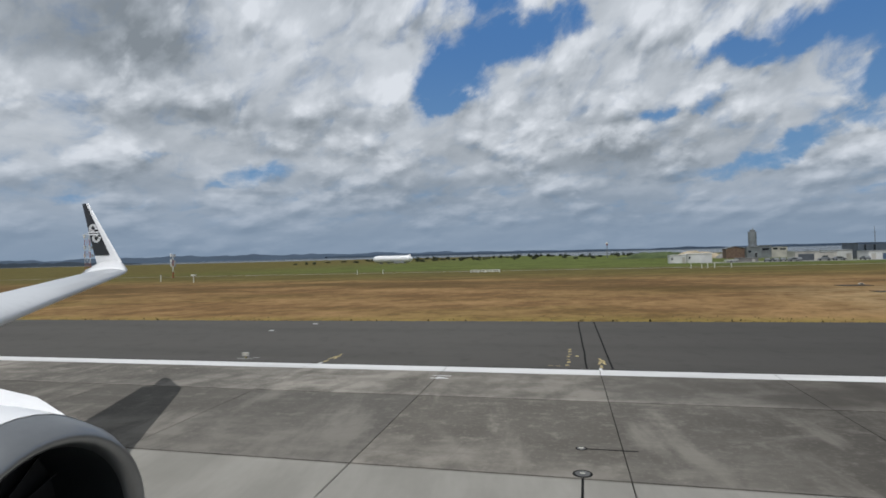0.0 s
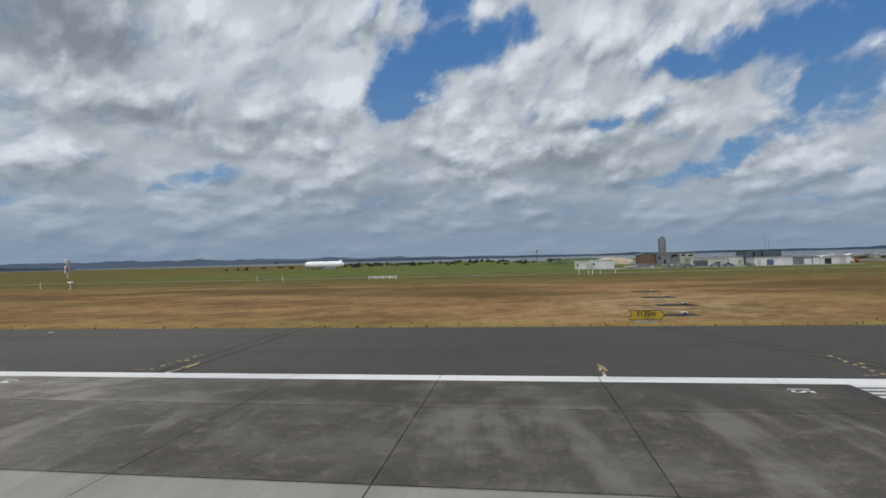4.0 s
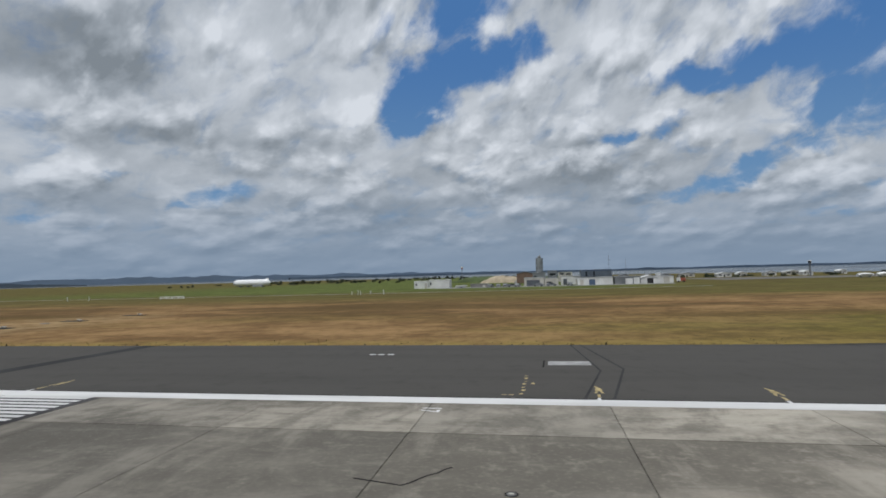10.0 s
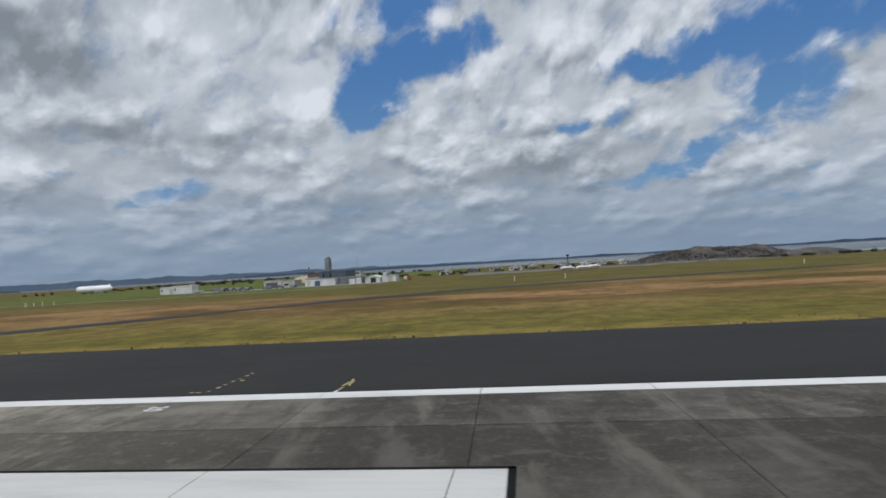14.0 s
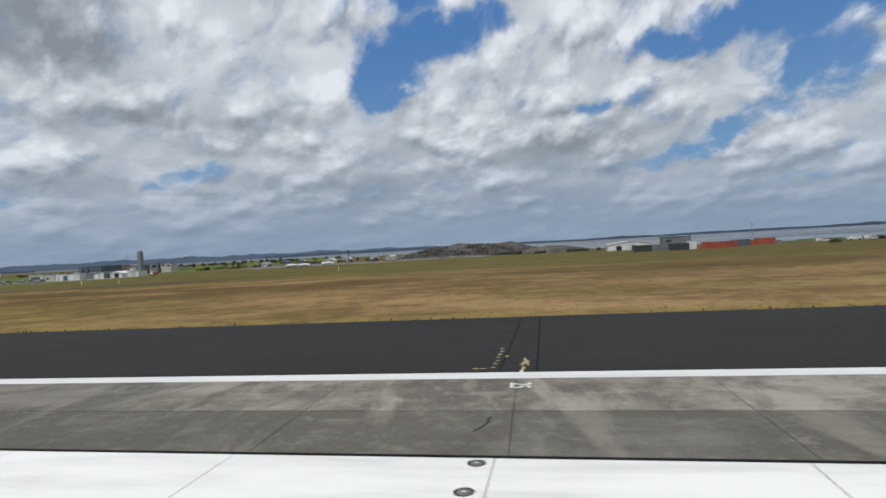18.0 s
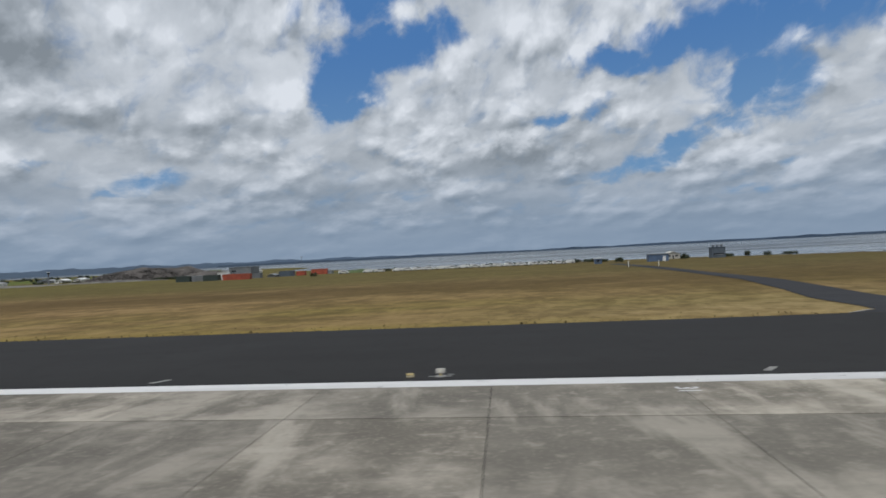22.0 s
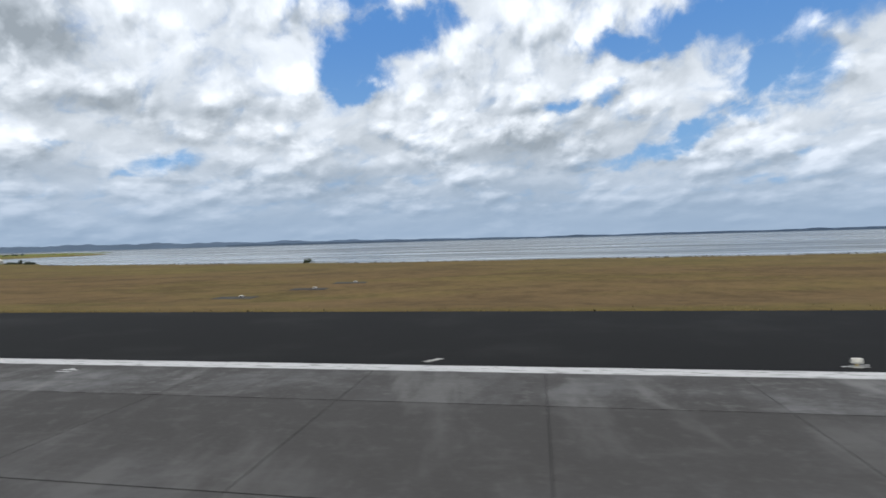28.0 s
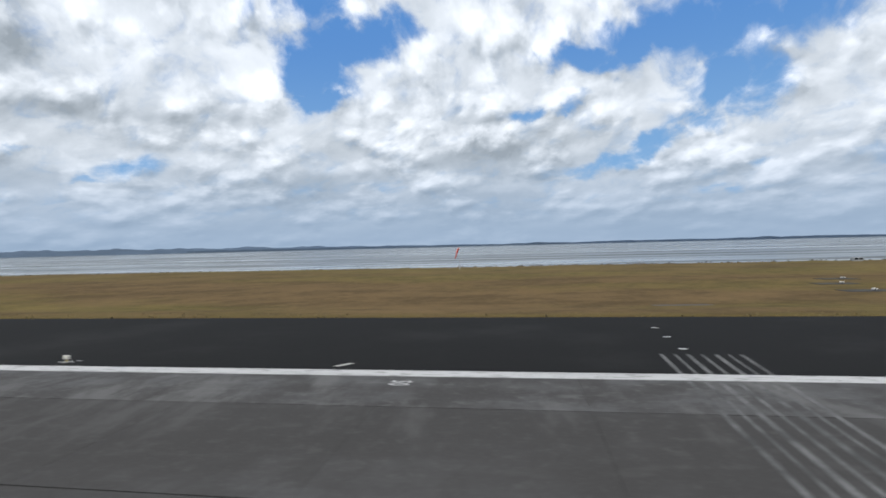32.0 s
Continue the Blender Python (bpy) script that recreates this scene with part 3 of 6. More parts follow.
M_LIP = plain("polished_inlet_lip", (0.27, 0.275, 0.28), 0.30, 0.85, 0.06, 2)
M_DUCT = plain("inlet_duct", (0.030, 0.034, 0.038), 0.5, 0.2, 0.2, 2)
M_GLASS = plain("dark_window_glass", (0.02, 0.025, 0.03), 0.08, 0, 0.1, 1)
M_TYRE = plain("tyre_rubber", (0.018, 0.018, 0.018), 0.85, 0, 0.2, 3)
M_LENS = plain("lamp_lens", (0.62, 0.60, 0.50), 0.15, 0, 0.05, 3)
M_REPAIR = plain("trench_repair", (0.058, 0.057, 0.055), 0.9, 0, 0.3, 0.8)
M_SCRUB = plain("scrub_green", (0.050, 0.070, 0.022), 0.9, 0, 0.35, 0.2)
M_PATCH = plain("dark_asphalt_patch", (0.036, 0.036, 0.036), 0.92, 0, 0.25, 0.8, spec=0.1)
M_FLAKE = plain("worn_white_paint", (0.30, 0.295, 0.285), 0.85, 0, 0.3, 2)
M_IRON = plain("cast_iron_cover", (0.13, 0.13, 0.127), 0.75, 0.1, 0.3, 4, spec=0.2)
M_CONB = plain("pale_concrete", (0.20, 0.195, 0.18), 0.85, 0, 0.25, 0.8)


# the sky before the camera, so far off that it all but stands still
dk = bpy.data.materials.new("cloud_backdrop")
dk.use_nodes = True
dt = dk.node_tree
dt.nodes.clear()
dg = dt.nodes.new("ShaderNodeNewGeometry")
dm = dt.nodes.new("ShaderNodeVectorMath")
dm.operation = "SUBTRACT"
dt.links.new(dg.outputs["Position"], dm.inputs[0])
dm.inputs[1].default_value = (540.0 * S, 0.0, 0.0)
dn = dt.nodes.new("ShaderNodeVectorMath")
dn.operation = "NORMALIZE"
dt.links.new(dm.outputs[0], dn.inputs[0])
d_sky = Sky(dt, dn.outputs[0])
de, do = dt.nodes.new("ShaderNodeEmission"), dt.nodes.new("ShaderNodeOutputMaterial")
dt.links.new(d_sky.mix(d_sky.gap, d_sky.cloud, d_sky.blue), de.inputs["Color"])
dt.links.new(de.outputs[0], do.inputs[0])


# ---- builders ----
def mesh_of(name, bm, mat, smooth=False):
    me = bpy.data.meshes.new(name)
    bm.normal_update()
    bm.to_mesh(me)
    bm.free()
    me.materials.append(mat)
    if smooth:
        for p in me.polygons:
            p.use_smooth = True
    return me


def part(name, bm, mat, parent=None, label="", smooth=False):
    ob = new(name, mesh_of(name, bm, mat, smooth))
    ob.parent = parent
    if label:
        ob["label"] = label
    return ob


def solo(name, bm, mat, label, category, group="", kind="", loc=(0, 0, 0), smooth=False):
    ob = part(name, bm, mat, None, "", smooth)
    ob.location = loc
    return tagged(ob, label, category, group, kind)


def thing(name, label, category, loc=(0, 0, 0), rz=0.0, group="", kind=""):
    ob = new(name)
    ob.empty_display_size = 0.2
    ob.location = loc
    ob.rotation_euler = (0, 0, radians(rz))
    return tagged(ob, label, category, group, kind)


def box(bm, x0, x1, y0, y1, z0, z1, cut=0.0):
    """A box; cut chamfers its upper edges."""
    rings = [(0.0, z0), (0.0, z1 - cut), (cut, z1)] if cut else [(0.0, z0), (0.0, z1)]
    vs = []
    for c, z in rings:
        vs.append([bm.verts.new(p) for p in ((x0 + c, y0 + c, z), (x1 - c, y0 + c, z), (x1 - c, y1 - c, z), (x0 + c, y1 - c, z))])
    for a, b in zip(vs, vs[1:]):
        for i in range(4):
            bm.faces.new((a[i], a[(i + 1) % 4], b[(i + 1) % 4], b[i]))
    bm.faces.new(vs[0][::-1])
    bm.faces.new(vs[-1])
    return bm


def bbox(*a, **k):
    return box(bmesh.new(), *a, **k)


def rod(bm, p, q, r0, r1=None, n=10):
    """A tapered round bar from p to q."""
    p, q = Vector(p), Vector(q)
    r1 = r0 if r1 is None else r1
    t = (q - p).to_track_quat("Z", "Y").to_matrix()
    rings = []
    for c, r in ((p, r0), (q, r1)):
        rings.append([bm.verts.new(c + t @ Vector((r * math.cos(2 * math.pi * i / n), r * math.sin(2 * math.pi * i / n), 0))) for i in range(n)])
    for i in range(n):
        bm.faces.new((rings[0][i], rings[0][(i + 1) % n], rings[1][(i + 1) % n], rings[1][i]))
    bm.faces.new(rings[0][::-1])
    bm.faces.new(rings[1])
    return bm


def loft(bm, rings, close=True):
    vs = [[bm.verts.new(p) for p in r] for r in rings]
    n = len(vs[0])
    for a, b in zip(vs, vs[1:]):
        for i in range(n):
            bm.faces.new((a[i], a[(i + 1) % n], b[(i + 1) % n], b[i]))
    if close:
        bm.faces.new(vs[0][::-1])
        bm.faces.new(vs[-1])
    bmesh.ops.recalc_face_normals(bm, faces=bm.faces[:])
    return bm


def prism(bm, outline, z0, z1):
    """An upright prism over an outline of (x, y)."""
    return loft(bm, [[(x, y, z0) for x, y in outline], [(x, y, z1) for x, y in outline]])


def words(text, size, wide=1.0, bold=0.0):
    """A flat mesh of the text, its middle at the origin, lying in the x-y plane."""
    cu = bpy.data.curves.new("words", "FONT")
    cu.body, cu.size, cu.align_x, cu.align_y, cu.offset = text, size, "CENTER", "CENTER", bold
    ob = bpy.data.objects.new("words", cu)
    me = bpy.data.meshes.new_from_object(ob)
    bpy.data.objects.remove(ob)
    bpy.data.curves.remove(cu)
    bm = bmesh.new()
    bm.from_mesh(me)
    bpy.data.meshes.remove(me)
    for v in bm.verts:
        v.co.x *= wide
    return bm


def sm(a, b, v):
    t = min(1.0, max(0.0, (v - a) / (b - a)))
    return t * t * (3 - 2 * t)


def lerp(pts, v):
    return float(np.interp(v, [p[0] for p in pts], [p[1] for p in pts]))


# ---- ground, sea and distance ----
LINE_Y, EDGE_Y = 19.97, 35.79
SHORE = [(-8400, 1150), (-300, 1150), (-60, 1000), (-30, 800), (-15, 690), (100, 720), (200, 700), (262, 600), (290, 470), (330, 400), (420, 300), (520, 262), (570, 236), (620, 200), (680, 184), (780, 158), (900, 155), (1090, 161), (1180, 160), (1500, 150), (9000, 150)]


def zg(x, y):
    """Height of the open ground."""
    a = sm(300, 900, x)
    z = -0.02 - (0.1 + 0.7 * a) * sm(36, 52, y) - (0.9 - 0.1 * a) * sm(60, 210, y)
    z += 0.05 * noise.noise(Vector((x * 0.03, y * 0.05, 0.0))) * sm(37, 45, y)
    s = lerp(SHORE, x)
    wob = 2.5 * noise.noise(Vector((x * 0.05, 3.0, 0.0)))
    return z - 3.5 * sm(s - 1 + wob, s + 9 + wob, y)


def grid_mesh(name, xs, ys, fz, mat):
    co = [(x, y, fz(x, y)) for y in ys for x in xs]
    n = len(xs)
    fs = [(j * n + i, j * n + i + 1, (j + 1) * n + i + 1, (j + 1) * n + i) for j in range(len(ys) - 1) for i in range(n - 1)]
    me = bpy.data.meshes.new(name)
    me.from_pydata(co, [], fs)
    me.materials.append(mat)
    for p in me.polygons:
        p.use_smooth = True
    return new(name, me)


gx = [-8400, -4000, -2000, -1000, -600] + list(range(-400, 1420, 10)) + [1500, 1700, 2200, 4000, 8400]
gy = [-8400, -3000, -800, -200, -60, 0, 34.9, 35.5, 35.9, 37, 39, 42, 46, 50, 55, 60, 68, 76, 86, 98, 112, 126, 138] + list(range(146, 310, 5)) + list(range(315, 720, 15)) + [760, 850, 950, 990, 1010, 1050, 1100, 1140, 1160, 1200, 2500, 5000, 8400]


def ground_z(x, y):
    return -0.32 if y < 35.6 else zg(x, y)


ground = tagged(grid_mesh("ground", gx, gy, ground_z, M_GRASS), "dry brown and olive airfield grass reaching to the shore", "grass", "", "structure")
water = tagged(grid_mesh("water", [-8400, -2000, 0, 600, 1200, 2500, 8400], [60, 300, 800, 2000, 5000, 8400], lambda x, y: -2.25, M_WATER), "pale grey tidal harbour water with mudflat streaks", "water", "", "structure")


def ridge(name, label, mat, az0, az1, far, heights, depth, seed, cx=540.0):
    """A long ridge on the horizon, with a front and a back slope."""
    bm = bmesh.new()
    rows = []
    n = 220
    for i in range(n + 1):
        a = radians(az0 + (az1 - az0) * i / n)
        t = i / n
        h = lerp(heights, t) * (0.75 + 0.35 * noise.noise(Vector((t * 26, seed, 0))) + 0.22 * noise.noise(Vector((t * 90, seed, 4))))
        h = max(2.0, h)
        x, y = math.sin(a), math.cos(a)
        rows.append([bm.verts.new(p) for p in ((cx + x * far, y * far, -4), (cx + x * (far + depth * 0.5), y * (far + depth * 0.5), h), (cx + x * (far + depth), y * (far + depth), -4))])
    for a, b in zip(rows, rows[1:]):
        bm.faces.new((a[0], b[0], b[1], a[1]))
        bm.faces.new((a[1], b[1], b[2], a[2]))
    return solo(name, bm, mat, label, "hills", "", "structure", smooth=True)


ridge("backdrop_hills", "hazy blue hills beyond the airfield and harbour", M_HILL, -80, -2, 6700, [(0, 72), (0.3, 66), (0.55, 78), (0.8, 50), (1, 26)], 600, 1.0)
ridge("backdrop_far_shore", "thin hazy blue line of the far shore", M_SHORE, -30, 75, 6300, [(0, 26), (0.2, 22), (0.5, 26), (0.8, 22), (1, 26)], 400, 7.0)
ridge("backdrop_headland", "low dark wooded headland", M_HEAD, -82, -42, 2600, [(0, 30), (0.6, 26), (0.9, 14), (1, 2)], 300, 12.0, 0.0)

bm = bmesh.new()
last = None
for i in range(49):
    el = radians(-0.35 + 52.0 * i / 48)
    far = min(7800.0, max(3500.0, CLOUD_BASE / max(0.001, math.sin(el))))
    now = []
    for j in range(81):
        az = radians(-88 + 176 * j / 80)
        now.append(bm.verts.new((540 + far * math.cos(el) * math.sin(az), far * math.cos(el) * math.cos(az), far * math.sin(el))))
    if last:
        for j in range(80):
            bm.faces.new((last[j], now[j], now[j + 1], last[j + 1]))
    last = now
solo("backdrop_sky", bm, dk, "broken white and grey cloud over blue sky", "sky", "", "structure", smooth=True)

# ---- runway: base, slabs, shoulder ----
X0, X1 = -72.0, 1150.0
solo("runway_base", bbox(X0, X1, -24.0, 20.42, -0.32, -0.030), M_SEAL, "dark sealed joints of the concrete runway", "runway", "", "structure")
NUMS = [(-56, 12), (-35.2, 13), (-5.4, 14), (24.2, 15), (53.9, 16), (84.3, 17), (114.6, 18), (174.5, 20), (203.9, 21), (325.4, 25), (355.8, 26), (415.3, 28), (445.4, 29), (505.0, 31), (535.05, 32), (595.6, 34), (654.9, 36), (806.4, 41), (866.2, 43), (955.4, 46), (1016.0, 48), (1076.7, 50), (1150.0, 52.44)]


def chain(n):
    return float(np.interp(n, [b for _, b in NUMS], [a for a, _ in NUMS]))


# transverse joints: five slabs between two painted numbers
JOINTS = [x for x in (chain(11.8 + 0.2 * i) - 0.15 for i in range(1, 204)) if X0 < x < X1]

shoulder_bm = bmesh.new()
box(shoulder_bm, X0, X1, 20.42, EDGE_Y, -0.32, 0.0, 0.01)
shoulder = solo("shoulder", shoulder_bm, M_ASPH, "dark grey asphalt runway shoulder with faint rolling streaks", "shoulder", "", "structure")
far_bm = bmesh.new()
for y0, y1 in ((-24.0, -20.3), (-20.26, -14.3), (-14.26, -8.3), (-8.26, -2.32), (-2.28, 3.68)):
    box(far_bm, X0, X1, y0, y1, -0.2, 0.0, 0.012)
solo("runway_far_lanes", far_bm, M_CONC, "grey weathered concrete lanes of the runway", "runway", "", "structure")
box_far = bmesh.new()
box(box_far, X0, X1, -39.5, -24.04, -0.32, 0.0, 0.01)
solo("shoulder_far", box_far, M_ASPH, "dark grey asphalt shoulder across the runway", "shoulder", "", "structure")

LEAN = -0.036  # joints run a little askew of square
# the white edge line
lb = bmesh.new()
xs_cut = [X0] + [j for j in JOINTS if j < 75 or 145 < j < 200] + [X1]
for a, b in zip(xs_cut, xs_cut[1:]):
    box(lb, a + 0.012, b - 0.012, LINE_Y - 0.45, LINE_Y + 0.45, -0.002, 0.006, 0.002)
solo("runway_edge_line", lb, M_LINE, "long white painted runway edge line, worn in places", "line", "", "structure")
solo("shoulder_groove", bbox(X0, X1, 20.50, 20.55, -0.004, 0.003), M_SEAL, "thin dark groove along the edge line", "groove", "", "structure")

# threshold bars: narrow white stripes, broken at each joint
bars = thing("threshold_marking", "block of narrow white threshold stripes painted on dark concrete", "marking", (0, 0, 0), 0, "", "structure")
PITCH, B0, B1 = 0.478, 26.1, 70.3
cuts = [B0] + [j for j in JOINTS if B0 < j < B1 and not 38 < j < 56] + [B1]
for i in range(35):
    top = 19.36 - PITCH * i
    bm = bmesh.new()
    for a, b in zip(cuts, cuts[1:]):
        box(bm, a + 0.03, b - 0.03, top - 0.275, 19.51 if i == 0 else top, -0.002, 0.006, 0.002)
    for v in bm.verts:
        v.co.x += LEAN * (v.co.y - 20.0) if B0 + 1 < v.co.x < B1 - 1 else 0.0
    part("stripe", bm, M_MARK, bars)
under = bmesh.new()
edge = [(B0 - 0.45 + 0.25 * noise.noise(Vector((0.0, k * 0.9, 0))), 19.4 - k * 0.7) for k in range(26)]
prism(under, edge + [(B1 + 0.42, edge[-1][1]), (B1 + 0.42, 19.4)], -0.002, 0.0025)
solo("threshold_ground", under, M_UNDER, "blackened ground painted under the threshold stripes", "marking", "", "structure")

for a, b, lab in ((165.4, 187.3, "large white touchdown block painted on concrete"), (311.5, 334.0, "large white touchdown block with inset lights"), (463.0, 484.8, "large white touchdown block painted on concrete")):
    blk = thing("touchdown_block", lab, "marking", (0, 0, 0), 0, "touchdown blocks", "structure")
    cc = [a] + [j for j in JOINTS if a < j < b] + [b]
    for p, q in zip(cc, cc[1:]):
        part("panel", bbox(p + 0.012, q - 0.012, 9.3, 12.28, -0.002, 0.006, 0.002), M_BLOCK if a < 200 else M_FRESH, blk)
    bm = bmesh.new()
    for x0, x1, y0, y1 in ((a - 0.18, a - 0.01, 9.1, 12.45), (b + 0.01, b + 0.18, 9.1, 12.45), (a - 0.18, b + 0.18, 12.29, 12.45)):
        box(bm, x0, x1, y0, y1, -0.002, 0.003)
    solo("block_outline", bm, M_SEAL, "thin black outline round a touchdown block", "marking", "block outlines", "structure")
fade = bmesh.new()
random.seed(4)
for i in range(330):
    x, y = 163.6 + random.random() * 1.6, 9.4 + random.random() * 2.8
    box(fade, x, x + 0.05 + 0.35 * random.random() ** 2, y, y + 0.012 + 0.03 * random.random(), -0.002, 0.004)
solo("worn_marking", fade, M_FLAKE, "flaking remains of an older white marking", "marking", "", "structure")

# numbers painted beside the line, one every thirty metres
for n in range(13, 52):
    bm = words(str(n), 0.95, 0.75, 0.015)
    for v in bm.verts:
        v.co = Vector((v.co.y, -v.co.x, 0.004))
    y = 21.95 if n == 16 else 18.55
    solo("painted_number", bm, M_LINE, "white painted distance number beside the edge line", "number", "painted distance numbers", "structure", (chain(n), y, 0))


def dots(x):
    bm = bmesh.new()
    for i in range(7):
        y = 21.2 + i * 0.62
        lean = 0.03 * math.sin(i * 2.1 + x)
        box(bm, x - 0.07 + lean, x + 0.07 + lean, y, y + 0.20 + 0.08 * math.sin(i * 3 + x), -0.002, 0.005)
    box(bm, x + 0.26, x + 0.40, 23.2, 23.45, -0.002, 0.005)
    box(bm, x - 0.75, x - 0.55, 21.05, 21.13, -0.002, 0.005)
    box(bm, x - 0.47, x - 0.28, 21.05, 21.13, -0.002, 0.005)
    return solo("survey_dots", bm, M_YELL, "row of small faded yellow paint dashes on the shoulder", "marking", "yellow dash rows", "structure")


def stick(x):
    bm = bmesh.new()
    box(bm, x - 0.06, x + 0.05, 20.85, 21.35, -0.002, 0.005)
    prism(bm, [(x - 0.16, 21.6), (x - 0.06, 21.55), (x + 0.14, 22.5), (x + 0.04, 22.55)], -0.002, 0.005)
    prism(bm, [(x + 0.12, 21.55), (x + 0.20, 21.6), (x - 0.02, 22.9), (x - 0.10, 22.85)], -0.002, 0.004)
    box(bm, x - 0.10, x + 0.16, 22.0, 22.3, -0.002, 0.006)
    solo("survey_mark", bm, M_YELL, "short faded yellow paint mark beside the edge line", "marking", "yellow marks", "structure")
    solo("line_nick", bbox(x - 0.1, x + 0.02, 20.44, 20.75, -0.002, 0.005), M_LINE, "small white paint tick beyond the edge line", "marking", "white ticks", "structure")


def seam(x, lean=0.0, w=0.036, mat=M_SEAL):
    bm = bmesh.new()
    last = None
    for i in range(9):
        y = 20.6 + (EDGE_Y - 20.7) * i / 8
        c = x + (lean + 15.0 * LEAN) * i / 8 + 0.05 * noise.noise(Vector((x, i * 0.7, 0)))
        now = [bm.verts.new((c - w, y, 0.004)), bm.verts.new((c + w, y, 0.004))]
        if last:
            bm.faces.new((last[0], last[1], now[1], now[0]))
        last = now
    solo("shoulder_seam", bm, mat, "dark tar seam across the asphalt shoulder", "seam", "tar seams", "structure")


for x in (-0.85, 28.1, 57.3, 87.2, 175.0, 204.3, 324.3, 354.3, 412.7, 441.6, 656.7):
    dots(x)
for x in (-11.2, 0.45, 18.4, 36.0, 66.1, 90.0, 96.1, 150.8, 180.6, 210.2, 325.4, 355.4, 414.9, 444.9, 652.2, 657.6):
    stick(x)
for x, lean in ((-0.1, 0.0), (0.85, 0.0), (29.5, -6.5), (30.3, -6.4), (156.6, -0.4), (324.6, 0.5), (325.9, 0.3), (414.6, 0.2), (415.8, 0.1), (443.6, 0.1), (149.2, 0.2), (150.3, 0.2), (117.5, -1.0), (209.6, 0.1), (656.7, -0.4)):
    seam(x, lean)
seam(59.2, 1.3, 0.62, M_PATCH)


def kinked_seam(points, w=0.05):
    bm = bmesh.new()
    for (xa, ya), (xb, yb) in zip(points, points[1:]):
        prism(bm, [(xa - w, ya), (xa + w, ya), (xb + w, yb), (xb - w, yb)], -0.002, 0.004)
    solo("shoulder_seam", bm, M_PATCH, "dark tar seam bending across the asphalt shoulder", "seam", "tar seams", "structure")


kinked_seam([(89.48, 20.6), (90.42, 26.5), (89.3, 35.6)])
kinked_seam([(90.48, 20.6), (91.47, 27.0), (89.9, 35.6)])
solo("shoulder_seam", bbox(87.80, 87.88, 27.3, 29.4, -0.002, 0.004), M_SEAL, "short dark cut beside a painted rectangle", "seam", "tar seams", "structure")
solo("painted_panel", bbox(88.05, 90.1, 28.0, 29.2, -0.002, 0.003), M_FLAKE, "grey-white painted rectangle on the asphalt shoulder", "marking", "", "structure")
pb = bmesh.new()
for x, y in ((78.0, 31.5), (78.5, 31.5), (79.1, 31.5), (-19.5, 30.5), (-18.2, 34.0), (1087.2, 31.3), (1087.2, 28.3), (1087.2, 25.2)):
    box(pb, x - 0.17, x + 0.16, y - 0.12, y + 0.12, -0.002, 0.006)
solo("paint_dashes", pb, M_LINE, "short white paint dashes on the shoulder", "marking", "", "structure")
# scraped lanes across the line near the end
pb = bmesh.new()
for i, (x, w) in enumerate(((1086.0, 0.15), (1086.55, 0.10), (1087.0, 0.17), (1087.55, 0.12), (1088.05, 0.17), (1088.55, 0.10), (1089.0, 0.14))):
    prism(pb, [(x, 24.0), (x + w, 24.0), (x + w - 0.12 - i * 0.1, 8.0), (x - 0.12 - i * 0.1, 8.0)], -0.002, 0.003 if i % 2 else 0.004)
solo("scraped_lanes", pb, plain("scraped_concrete", (0.080, 0.080, 0.079), 0.9, 0, 0.45, 1.2, spec=0.1), "pale scraped lanes running across the concrete", "marking", "", "structure")
solo("patch_strip", bbox(656.2, 658.1, 3.8, 19.5, -0.002, 0.004), M_REPAIR, "pale concrete trench repair across the runway", "repair", "", "structure")



def inset(x, y, r=0.24):
    t = thing("inset_light", "round steel light fitting set flush in the concrete", "light", (x, y, 0), 0, "inset lights")
    bm = rod(bmesh.new(), (0, 0, -0.01), (0, 0, 0.006), r * 0.95, r * 0.92, 18)
    part("collar", bm, M_SEAL, t)
    bm = rod(bmesh.new(), (0, 0, 0.004), (0, 0, 0.013), r * 0.72, r * 0.66, 18)
    part("cover", bm, M_IRON, t, "worn grey iron cover")
    bm = box(bmesh.new(), -0.05, 0.05, -0.02, 0.02, 0.012, 0.022)
    part("lens", bm, M_LENS, t)
    return t


for x, y, r in ((-0.2, 9.97, 0.22), (-0.19, 8.39, 0.2), (-0.24, 11.5, 0.14), (28.75, 11.4, 0.16), (28.75, 9.85, 0.2), (87.6, 11.5, 0.16), (58.1, 11.4, 0.16), (324.9, 12.0, 0.22), (324.85, 10.6, 0.22), (657.0, 14.65, 0.2), (657.3, 11.95, 0.24)):
    inset(x, y, r)
cb = bmesh.new()
for x0, x1, y0, y1 in ((-0.22, -0.17, 8.6, 9.75), (28.72, 28.77, 10.05, 11.2), (-0.2, 1.0, 11.47, 11.52)):
    box(cb, x0, x1, y0, y1, -0.002, 0.004)
solo("cable_slots", cb, M_SEAL, "dark sealed cable slots between flush lights", "slot", "", "structure")


